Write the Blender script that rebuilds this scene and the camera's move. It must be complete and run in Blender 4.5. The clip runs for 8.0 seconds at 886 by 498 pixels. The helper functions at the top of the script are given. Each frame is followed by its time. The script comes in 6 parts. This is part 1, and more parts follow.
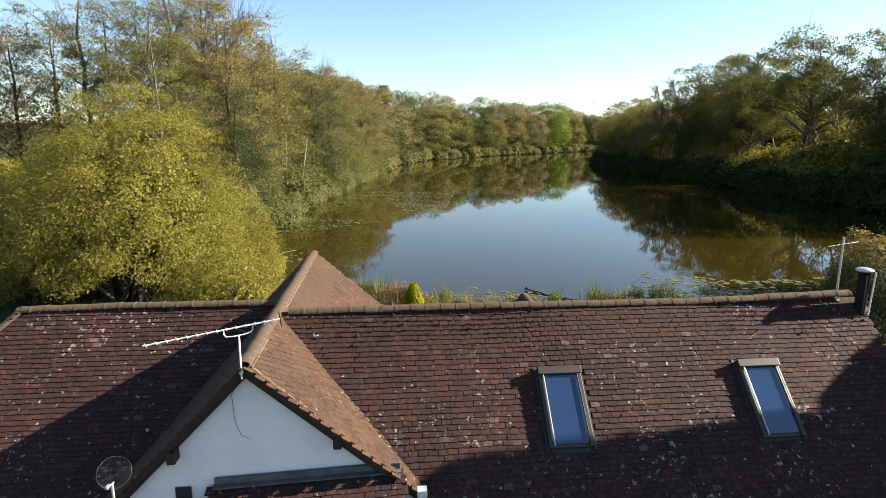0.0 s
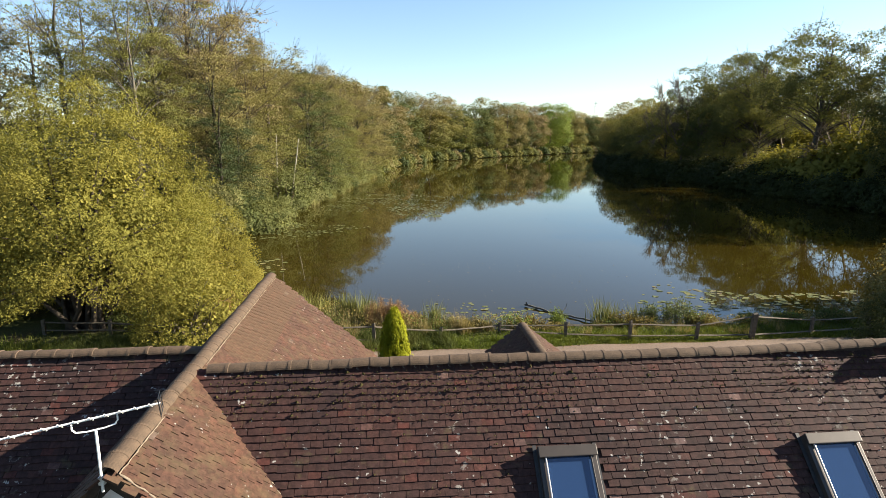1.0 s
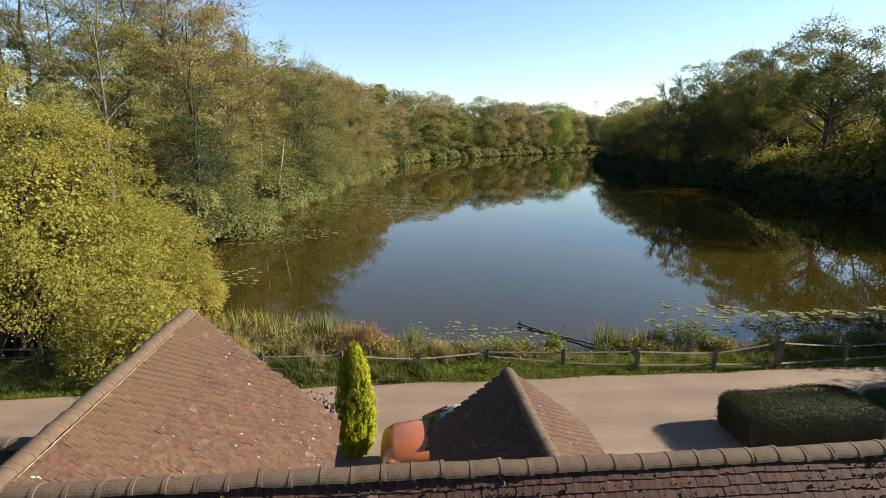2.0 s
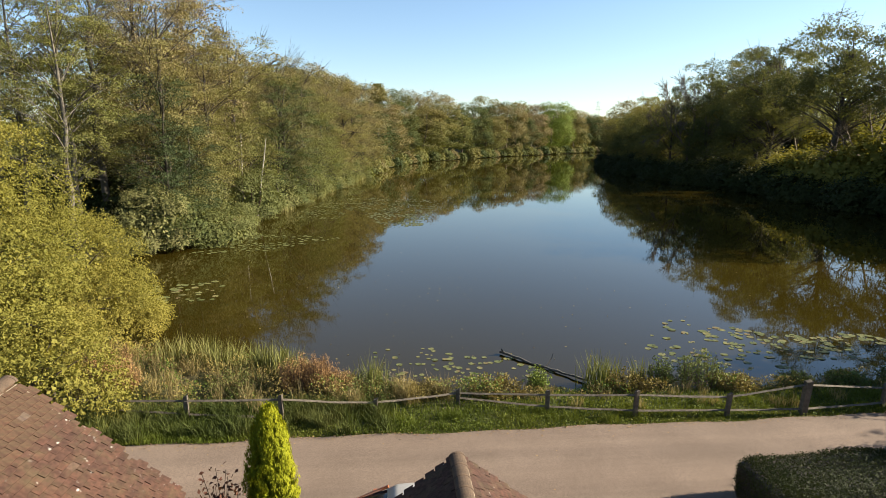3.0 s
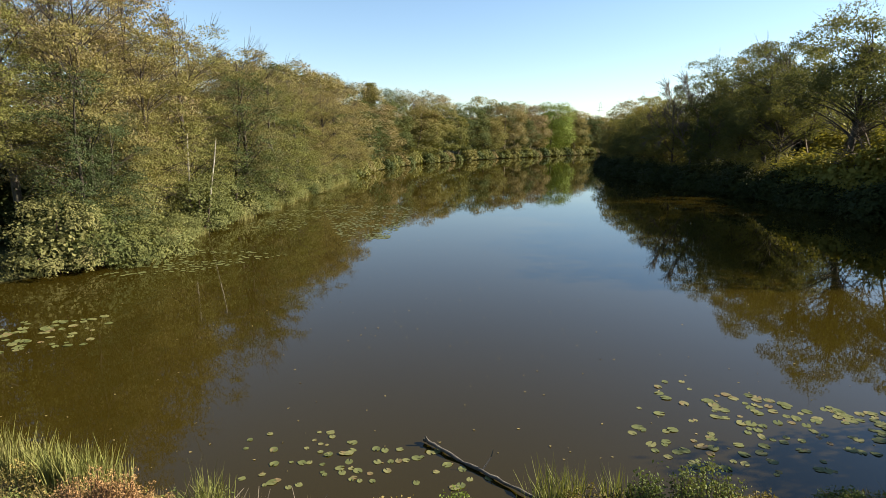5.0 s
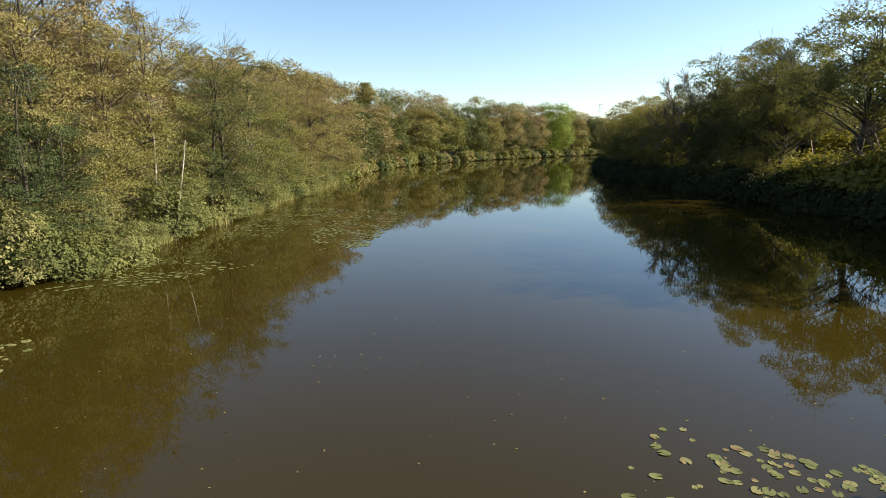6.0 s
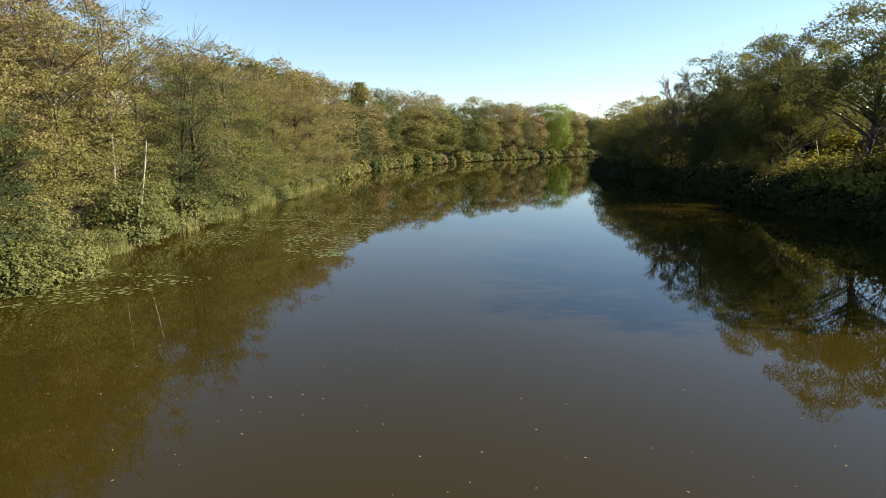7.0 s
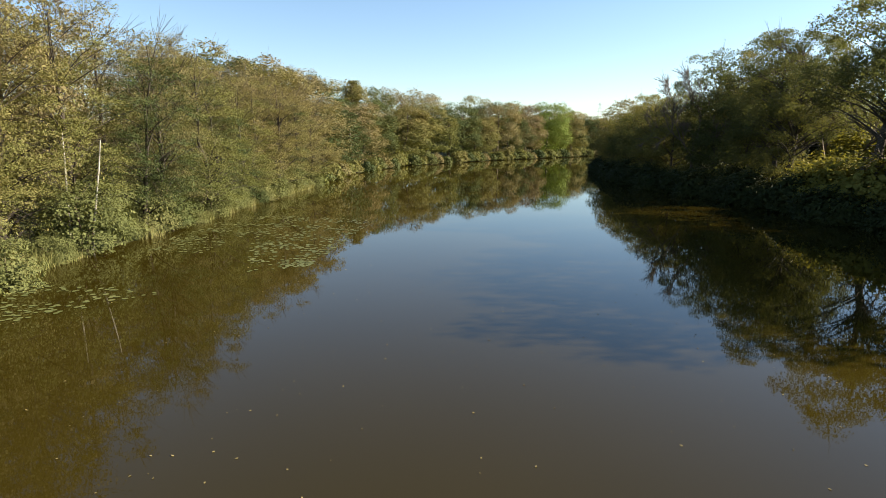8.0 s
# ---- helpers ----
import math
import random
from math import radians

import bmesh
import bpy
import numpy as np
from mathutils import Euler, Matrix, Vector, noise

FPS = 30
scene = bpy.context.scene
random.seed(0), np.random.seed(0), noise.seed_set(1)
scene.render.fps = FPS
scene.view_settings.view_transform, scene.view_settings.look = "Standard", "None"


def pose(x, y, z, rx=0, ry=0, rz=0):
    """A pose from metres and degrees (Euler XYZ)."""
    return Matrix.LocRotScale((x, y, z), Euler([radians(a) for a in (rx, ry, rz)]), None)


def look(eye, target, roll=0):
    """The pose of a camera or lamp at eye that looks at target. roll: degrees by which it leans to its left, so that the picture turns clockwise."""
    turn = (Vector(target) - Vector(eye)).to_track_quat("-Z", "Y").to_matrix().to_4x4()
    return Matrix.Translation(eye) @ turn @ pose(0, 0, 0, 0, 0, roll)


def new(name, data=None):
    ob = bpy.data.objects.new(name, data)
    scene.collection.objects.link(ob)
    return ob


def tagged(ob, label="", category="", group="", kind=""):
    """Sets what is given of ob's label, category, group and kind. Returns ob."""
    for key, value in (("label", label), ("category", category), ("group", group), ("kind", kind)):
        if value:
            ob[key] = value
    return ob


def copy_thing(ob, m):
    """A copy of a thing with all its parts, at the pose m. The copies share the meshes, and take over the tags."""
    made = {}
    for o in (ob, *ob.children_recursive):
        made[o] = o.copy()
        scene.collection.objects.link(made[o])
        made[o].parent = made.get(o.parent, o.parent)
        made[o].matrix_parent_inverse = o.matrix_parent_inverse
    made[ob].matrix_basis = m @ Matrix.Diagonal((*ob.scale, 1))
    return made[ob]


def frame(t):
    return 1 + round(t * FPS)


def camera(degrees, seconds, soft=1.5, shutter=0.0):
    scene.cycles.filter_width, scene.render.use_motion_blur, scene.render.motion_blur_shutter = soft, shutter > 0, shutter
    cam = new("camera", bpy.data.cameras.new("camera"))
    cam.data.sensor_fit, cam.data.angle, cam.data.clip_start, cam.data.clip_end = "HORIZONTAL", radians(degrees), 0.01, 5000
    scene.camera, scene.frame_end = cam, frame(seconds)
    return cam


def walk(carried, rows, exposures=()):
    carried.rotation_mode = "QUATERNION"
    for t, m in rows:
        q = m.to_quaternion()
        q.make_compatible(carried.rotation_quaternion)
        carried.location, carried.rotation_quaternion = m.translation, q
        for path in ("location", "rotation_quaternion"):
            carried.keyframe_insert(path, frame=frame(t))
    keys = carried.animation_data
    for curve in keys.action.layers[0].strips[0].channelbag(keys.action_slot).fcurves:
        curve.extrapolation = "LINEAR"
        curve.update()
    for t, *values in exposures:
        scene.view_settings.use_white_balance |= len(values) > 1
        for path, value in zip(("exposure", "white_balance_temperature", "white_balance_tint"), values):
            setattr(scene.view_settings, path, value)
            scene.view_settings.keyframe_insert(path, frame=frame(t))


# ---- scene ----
cam = camera(75.0, 8.0, 0.7)
PATH = [
    (0, (0.164, -0.37, 7.85), (0.353, 1.584, 7.466), 0.1),
    (0.5, (0.503, 0.957, 7.838), (0.69, 2.911, 7.455), 0.1),
    (1, (0.879, 2.321, 7.83), (1.063, 4.276, 7.45), 0.1),
    (1.5, (1.304, 3.725, 7.83), (1.489, 5.679, 7.447), 0.1),
    (3, (3.268, 8.22, 7.853), (3.445, 10.175, 7.471), 0.2),
    (3.5, (4.071, 9.718, 7.855), (4.245, 11.674, 7.475), 0.2),
    (4, (4.866, 11.189, 7.866), (5.039, 13.145, 7.487), 0.2),
    (4.5, (5.679, 12.666, 7.88), (5.848, 14.622, 7.501), 0.3),
    (6, (7.987, 17.196, 7.877), (8.154, 19.153, 7.501), 0.3),
    (6.5, (8.767, 18.778, 7.882), (8.934, 20.735, 7.507), 0.3),
    (7, (9.637, 20.428, 7.882), (9.804, 22.386, 7.508), 0.3),
    (7.5, (10.509, 22.073, 7.881), (10.674, 24.031, 7.507), 0.3),
    (8, (11.372, 23.707, 7.884), (11.538, 25.664, 7.509), 0.4),
]
EXPOSURE = 1.95
walk(cam, [(t, look(eye, target, roll)) for t, eye, target, roll in PATH], [(0.0, EXPOSURE + 0.14), (1.5, EXPOSURE + 0.04), (3.0, EXPOSURE - 0.06), (8.0, EXPOSURE)])

# ---- world, sun ----
SUN_EL, SUN_AZ = 25.5, 1.0      # height, and degrees ahead of due +x
world = bpy.data.worlds.new("world")
scene.world = world
world.use_nodes = True
wn = world.node_tree.nodes
sky = wn.new("ShaderNodeTexSky")
sky.sky_type = "NISHITA"
sky.sun_disc = False
sky.sun_elevation = radians(SUN_EL)
sky.sun_rotation = radians(90 - SUN_AZ)
sky.air_density, sky.dust_density, sky.ozone_density = 1.0, 0.2, 2.5
wn["Background"].inputs["Strength"].default_value = 0.055
world.node_tree.links.new(sky.outputs["Color"], wn["Background"].inputs["Color"])
sun_data = bpy.data.lights.new("sun", "SUN")
sun_data.energy, sun_data.angle, sun_data.color = 4.85, radians(0.5), (1.0, 0.895, 0.73)
sun = new("sun", sun_data)
ce = math.cos(radians(SUN_EL))
to_sun = Vector((ce * math.cos(radians(SUN_AZ)), ce * math.sin(radians(SUN_AZ)), math.sin(radians(SUN_EL))))
sun.matrix_world = look(to_sun * 60, (0, 0, 0))


# ---- materials ----
class Nodes:
    """A small builder for node materials."""

    def __init__(self, name, rough=0.8, spec=0.3):
        self.m = bpy.data.materials.new(name)
        self.m.use_nodes = True
        self.t = self.m.node_tree
        self.bsdf = self.t.nodes["Principled BSDF"]
        self.out = self.t.nodes["Material Output"]
        self.bsdf.inputs["Roughness"].default_value = rough
        self.bsdf.inputs["Specular IOR Level"].default_value = spec

    def node(self, kind, **sets):
        n = self.t.nodes.new(kind)
        for k, v in sets.items():
            n.inputs[k].default_value = v
        return n

    def link(self, a, b):
        self.t.links.new(a, b)

    def coords(self, kind="Object"):
        return self.t.nodes.new("ShaderNodeTexCoord").outputs[kind]

    def noise(self, scale, detail=4.0, rough=0.55, kind="Object"):
        n = self.node("ShaderNodeTexNoise", Scale=scale, Detail=detail, Roughness=rough)
        self.link(self.coords(kind), n.inputs["Vector"])
        return n.outputs["Fac"]

    def ramp(self, fac, stops):
        r = self.t.nodes.new("ShaderNodeValToRGB")
        el = r.color_ramp.elements
        while len(el) < len(stops):
            el.new(0.5)
        for e, (p, c) in zip(el, stops):
            e.position, e.color = p, (*c, 1)
        self.link(fac, r.inputs["Fac"])
        return r.outputs["Color"]

    def math(self, op, a, b=None):
        n = self.t.nodes.new("ShaderNodeMath")
        n.operation = op
        for i, v in enumerate((a, b)):
            if v is None:
                continue
            if isinstance(v, (int, float)):
                n.inputs[i].default_value = v
            else:
                self.link(v, n.inputs[i])
        return n.outputs[0]

    def mix(self, fac, a, b, mode="MIX"):
        n = self.t.nodes.new("ShaderNodeMix")
        n.data_type, n.blend_type = "RGBA", mode
        for sock, v in ((n.inputs[0], fac), (n.inputs[6], a), (n.inputs[7], b)):
            if isinstance(v, (int, float)):
                sock.default_value = v
            elif isinstance(v, tuple):
                sock.default_value = (*v, 1)
            else:
                self.link(v, sock)
        return n.outputs[2]

    def random(self):
        """One number for each loose piece, whether it is an object or an island of a mesh."""
        a = self.t.nodes.new("ShaderNodeObjectInfo").outputs["Random"]
        b = self.t.nodes.new("ShaderNodeNewGeometry").outputs["Random Per Island"]
        return self.math("FRACT", self.math("ADD", a, b))

    def bump(self, height, strength, distance):
        n = self.node("ShaderNodeBump", Strength=strength, Distance=distance)
        self.link(height, n.inputs["Height"])
        self.link(n.outputs["Normal"], self.bsdf.inputs["Normal"])

    def colour(self, c):
        if isinstance(c, tuple):
            self.bsdf.inputs["Base Color"].default_value = (*c, 1)
        else:
            self.link(c, self.bsdf.inputs["Base Color"])
        return self.m


def leaf_material(name, stops, through_leaf=0.3, shift=0.26, rough=0.7, rise=0.0, middle=9.0):
    """Leaves: a colour of its own for each leaf, a tone for each plant, some light through the blade.
    rise: how much further the leaves have turned with each metre above the middle of the crown."""
    n = Nodes(name, rough, 0.12)
    isl = n.t.nodes.new("ShaderNodeNewGeometry").outputs["Random Per Island"]
    per = n.t.nodes.new("ShaderNodeObjectInfo").outputs["Random"]
    patch = n.noise(0.35, 2.0)
    f = n.math("ADD", n.math("MULTIPLY", isl, 0.22), n.math("MULTIPLY", n.math("SUBTRACT", per, 0.5), shift * 2))
    f = n.math("ADD", f, n.math("MULTIPLY", n.math("SUBTRACT", patch, 0.5), 0.8))
    f = n.math("ADD", f, 0.38)
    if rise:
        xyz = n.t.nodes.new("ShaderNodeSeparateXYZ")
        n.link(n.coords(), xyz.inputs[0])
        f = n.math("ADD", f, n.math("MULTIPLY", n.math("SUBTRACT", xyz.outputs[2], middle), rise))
    c = n.ramp(f, stops)
    n.colour(c)
    tr = n.node("ShaderNodeBsdfTranslucent")
    n.link(n.mix(1.0, c, (1.0, 0.95, 0.55), "MULTIPLY"), tr.inputs["Color"])
    mx = n.node("ShaderNodeMixShader", Fac=through_leaf)
    n.link(n.bsdf.outputs[0], mx.inputs[1])
    n.link(tr.outputs[0], mx.inputs[2])
    n.link(mx.outputs[0], n.out.inputs["Surface"])
    return n.m


def plain(name, base, dark, scale=6.0, rough=0.8, spec=0.3, bump=0.2, dist=0.01, metal=0.0):
    """A surface with two scales of tone and a fine relief."""
    n = Nodes(name, rough, spec)
    n.bsdf.inputs["Metallic"].default_value = metal
    f = n.math("ADD", n.math("MULTIPLY", n.noise(scale, 5.0), 0.65), n.math("MULTIPLY", n.noise(scale * 9, 3.0), 0.35))
    n.colour(n.ramp(f, [(0.3, dark), (0.7, base)]))
    if bump:
        n.bump(n.noise(scale * 12, 4.0), bump, dist)
    return n.m


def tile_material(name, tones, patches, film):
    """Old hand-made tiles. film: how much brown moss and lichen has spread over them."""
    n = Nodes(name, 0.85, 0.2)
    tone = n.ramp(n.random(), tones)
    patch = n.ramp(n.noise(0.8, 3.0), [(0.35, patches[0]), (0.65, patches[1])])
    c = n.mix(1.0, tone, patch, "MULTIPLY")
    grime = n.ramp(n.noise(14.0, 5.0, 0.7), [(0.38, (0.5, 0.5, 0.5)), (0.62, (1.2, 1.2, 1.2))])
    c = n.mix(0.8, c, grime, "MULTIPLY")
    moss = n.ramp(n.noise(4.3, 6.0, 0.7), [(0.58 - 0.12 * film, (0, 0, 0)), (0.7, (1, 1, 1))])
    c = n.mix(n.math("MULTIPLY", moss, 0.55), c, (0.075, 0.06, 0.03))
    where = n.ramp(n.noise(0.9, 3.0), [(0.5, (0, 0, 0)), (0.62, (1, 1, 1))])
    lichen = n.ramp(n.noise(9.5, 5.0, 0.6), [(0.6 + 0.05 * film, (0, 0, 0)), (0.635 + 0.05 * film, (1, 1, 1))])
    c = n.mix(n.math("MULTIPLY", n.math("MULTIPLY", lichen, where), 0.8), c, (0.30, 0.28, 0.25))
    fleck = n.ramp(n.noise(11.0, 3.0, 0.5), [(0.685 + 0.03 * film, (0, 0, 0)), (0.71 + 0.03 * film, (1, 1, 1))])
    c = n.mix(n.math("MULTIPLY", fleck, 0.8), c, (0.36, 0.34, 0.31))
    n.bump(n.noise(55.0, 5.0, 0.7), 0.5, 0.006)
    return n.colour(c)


M_TILE = tile_material("clay_tile", [(0.0, (0.0315, 0.0177, 0.0164)), (0.35, (0.045, 0.023, 0.0197)), (0.6, (0.0365, 0.0203, 0.0183)), (0.9, (0.0493, 0.0243, 0.0203)), (0.98, (0.068, 0.0249, 0.0197)), (0.99, (0.0595, 0.0328, 0.0281)), (1.0, (0.1275, 0.0852, 0.0754))], ((0.82, 0.83, 0.86), (1.18, 1.0, 0.96)), 0.0)
# Browner weathered tile; sunlight on the cross slope is partly in its lighter base.
M_TILE_WORN_LIT = tile_material("weathered_lit_clay_tile", [(0.0, (0.0522, 0.0272, 0.0191)), (0.4, (0.0654, 0.0339, 0.0228)), (0.7, (0.058, 0.0309, 0.0213)), (0.985, (0.0735, 0.0353, 0.0236)), (1.0, (0.098, 0.0736, 0.0626))], ((0.88, 0.88, 0.88), (1.1, 1.04, 0.98)), 1.0)
M_RIDGE = plain("ridge_clay", (0.1141, 0.0768, 0.0504), (0.0422, 0.0312, 0.0224), 5.0, 0.9, 0.2, 0.6, 0.012)
M_MORTAR = plain("mortar", (0.24, 0.195, 0.145), (0.11, 0.088, 0.065), 12.0, 0.95, 0.1, 0.7, 0.01)
M_MOSS = plain("moss", (0.085, 0.07, 0.028), (0.03, 0.028, 0.012), 20.0, 1.0, 0.05, 0.8, 0.02)
M_UNDER = plain("roof_underside", (0.07, 0.05, 0.04), (0.035, 0.026, 0.022), 4.0, 0.9)
M_RENDER = plain("white_render", (0.80, 0.77, 0.79), (0.69, 0.66, 0.68), 1.6, 0.9, 0.2, 0.25, 0.004)
M_LEAD = plain("lead", (0.13, 0.13, 0.13), (0.05, 0.052, 0.053), 5.0, 0.85, 0.2, 0.3, 0.006)
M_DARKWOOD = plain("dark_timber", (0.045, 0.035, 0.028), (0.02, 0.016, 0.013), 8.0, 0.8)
M_FENCE = plain("weathered_oak", (0.15, 0.125, 0.093), (0.042, 0.035, 0.026), 9.0, 0.9, 0.2, 0.7, 0.01)
M_BARK = plain("bark", (0.16, 0.13, 0.095), (0.055, 0.045, 0.035), 5.0, 0.95, 0.1, 0.9, 0.03)
M_OAKBARK = plain("oak_bark", (0.085, 0.072, 0.055), (0.035, 0.03, 0.024), 5.0, 0.95, 0.1, 0.9, 0.03)
M_BIRCH = plain("pale_bark", (0.42, 0.39, 0.33), (0.2, 0.18, 0.15), 3.0, 0.85, 0.2, 0.5, 0.02)
M_DARKBARK = plain("dark_wet_bark", (0.075, 0.062, 0.048), (0.03, 0.025, 0.02), 5.0, 0.95, 0.1, 0.9, 0.03)
M_GREYBARK = plain("grey_bark", (0.13, 0.115, 0.09), (0.05, 0.043, 0.034), 3.0, 0.9, 0.2, 0.6, 0.02)
M_TWIG = plain("twig", (0.15, 0.10, 0.075), (0.075, 0.05, 0.04), 4.0, 0.95, 0.1, 0.0)
M_METAL = plain("galvanised_metal", (0.55, 0.55, 0.54), (0.4, 0.4, 0.4), 9.0, 0.45, 0.5, 0.1, 0.002, 0.7)
M_WHITE = plain("white_plastic", (0.75, 0.75, 0.73), (0.6, 0.6, 0.58), 9.0, 0.5, 0.4, 0.0)
M_BLACK = plain("dark_steel", (0.03, 0.03, 0.032), (0.018, 0.018, 0.02), 7.0, 0.6, 0.4, 0.1, 0.002)
M_FLUE = plain("matt_black_flue", (0.016, 0.015, 0.015), (0.008, 0.008, 0.008), 7.0, 0.95, 0.1, 0.2, 0.002)
M_BRICK = plain("red_terracotta", (0.34, 0.10, 0.06), (0.22, 0.07, 0.045), 8.0, 0.9, 0.2, 0.4, 0.006)
M_SKYFRAME = plain("bronze_frame", (0.06, 0.05, 0.044), (0.04, 0.034, 0.03), 6.0, 0.45, 0.5, 0.05, 0.001, 0.3)
M_SKYCAP = plain("bronze_cover", (0.055, 0.044, 0.038), (0.036, 0.03, 0.026), 6.0, 0.5, 0.4, 0.05, 0.001, 0.3)
M_SKYEDGE_LIT = plain("sunlit_frame_edge", (0.6, 0.58, 0.55), (0.45, 0.43, 0.4), 6.0, 0.35, 0.5, 0.0, 0.001, 0.6)
M_LOG = plain("wet_log", (0.16, 0.14, 0.11), (0.025, 0.021, 0.016), 6.0, 0.75, 0.4, 0.9, 0.02)

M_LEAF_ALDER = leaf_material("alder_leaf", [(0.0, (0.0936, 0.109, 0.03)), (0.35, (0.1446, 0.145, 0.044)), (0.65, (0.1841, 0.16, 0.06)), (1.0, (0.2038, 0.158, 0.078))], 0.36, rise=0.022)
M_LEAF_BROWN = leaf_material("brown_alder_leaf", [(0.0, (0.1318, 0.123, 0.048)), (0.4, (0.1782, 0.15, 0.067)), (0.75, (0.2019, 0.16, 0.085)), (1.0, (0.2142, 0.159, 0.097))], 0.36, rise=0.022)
M_LEAF_GREEN = leaf_material("green_leaf", [(0.0, (0.036, 0.056, 0.02)), (0.4, (0.066, 0.083, 0.027)), (0.75, (0.108, 0.113, 0.034)), (1.0, (0.15, 0.13, 0.047))])
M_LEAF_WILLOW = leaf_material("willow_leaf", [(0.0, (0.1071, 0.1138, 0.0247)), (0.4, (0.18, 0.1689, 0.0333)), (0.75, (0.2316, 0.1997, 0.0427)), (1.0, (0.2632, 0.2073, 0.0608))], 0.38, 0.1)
M_LEAF_LIME = leaf_material("bright_green_leaf", [(0.0, (0.0812, 0.1252, 0.0259)), (0.5, (0.1407, 0.1877, 0.0359)), (1.0, (0.2002, 0.2236, 0.0499))])
M_LEAF_OAK = leaf_material("oak_leaf", [(0.0, (0.0557, 0.0713, 0.0278)), (0.45, (0.1055, 0.1114, 0.0386)), (0.8, (0.1831, 0.1658, 0.0525)), (1.0, (0.2565, 0.1916, 0.0648))], 0.52)
M_LEAF_GOLD = leaf_material("golden_conifer_leaf", [(0.0, (0.06, 0.095, 0.006)), (0.45, (0.2, 0.22, 0.009)), (1.0, (0.42, 0.37, 0.018))], 0.28, 0.05)
# Base taken down to hold shade on the hedges and shaded-shore shrubs.
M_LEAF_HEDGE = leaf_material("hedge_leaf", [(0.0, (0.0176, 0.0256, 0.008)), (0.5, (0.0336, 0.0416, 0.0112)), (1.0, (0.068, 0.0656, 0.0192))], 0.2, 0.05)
M_LEAF_BRAMBLE = leaf_material("bramble_leaf", [(0.0, (0.045, 0.07, 0.02)), (0.5, (0.095, 0.12, 0.032)), (0.85, (0.16, 0.165, 0.05)), (1.0, (0.19, 0.14, 0.05))], 0.3, 0.15)
M_LEAF_RUST = leaf_material("rust_leaf", [(0.0, (0.16, 0.1, 0.05)), (0.5, (0.25, 0.165, 0.085)), (1.0, (0.34, 0.24, 0.13))], 0.25, 0.1)
M_PLUME = leaf_material("rust_brown_plume", [(0.0, (0.23, 0.13, 0.055)), (0.5, (0.33, 0.2, 0.09)), (1.0, (0.42, 0.28, 0.14))], 0.25, 0.1)
M_LEAF_SHORE = leaf_material("shore_sallow_leaf", [(0.0, (0.083, 0.096, 0.031)), (0.5, (0.135, 0.143, 0.05)), (1.0, (0.19, 0.173, 0.07))], 0.34)
M_LEAF_PALE = leaf_material("pale_olive_leaf", [(0.0, (0.1012, 0.1144, 0.0299)), (0.5, (0.154, 0.1514, 0.044)), (1.0, (0.1892, 0.1628, 0.066))], 0.4, 0.12)
M_LEAF_DARK = leaf_material("dark_green_leaf", [(0.0, (0.026, 0.042, 0.017)), (0.5, (0.046, 0.062, 0.022)), (1.0, (0.08, 0.088, 0.03))], 0.22, 0.1)
M_LEAF_DRY = leaf_material("dry_herb_leaf", [(0.0, (0.10, 0.088, 0.024)), (0.4, (0.17, 0.135, 0.042)), (0.75, (0.24, 0.185, 0.06)), (1.0, (0.13, 0.145, 0.03))], 0.25, 0.2)
M_REED = leaf_material("reed_blade", [(0.0, (0.085, 0.11, 0.024)), (0.4, (0.15, 0.155, 0.045)), (0.8, (0.23, 0.205, 0.09)), (1.0, (0.28, 0.23, 0.12))], 0.25, 0.1)
M_GRASS = leaf_material("grass_blade", [(0.0, (0.0496, 0.0752, 0.0104)), (0.5, (0.0944, 0.1184, 0.016)), (0.8, (0.144, 0.144, 0.0272)), (1.0, (0.2, 0.16, 0.06))], 0.3, 0.05)
M_LUSH = leaf_material("lush_grass_blade", [(0.0, (0.0304, 0.0448, 0.0104)), (0.45, (0.056, 0.072, 0.0168)), (0.75, (0.112, 0.1136, 0.032)), (1.0, (0.224, 0.184, 0.08))], 0.25, 0.05)
M_PAD = leaf_material("lily_leaf", [(0.0, (0.072, 0.0855, 0.0306)), (0.45, (0.117, 0.1242, 0.045)), (0.8, (0.162, 0.153, 0.063)), (1.0, (0.144, 0.1035, 0.0504))], 0.1, 0.45, 0.45)


def ground_material():
    n = Nodes("grass_and_earth", 1.0, 0.1)
    a = n.ramp(n.noise(0.5, 6.0), [(0.3, (0.038, 0.047, 0.016)), (0.5, (0.055, 0.062, 0.02)), (0.7, (0.09, 0.07, 0.038))])
    b = n.ramp(n.noise(18.0, 4.0), [(0.3, (0.5, 0.5, 0.5)), (0.7, (1.2, 1.2, 1.2))])
    n.bump(n.noise(9.0, 6.0), 0.8, 0.05)
    return n.colour(n.mix(1.0, a, b, "MULTIPLY"))


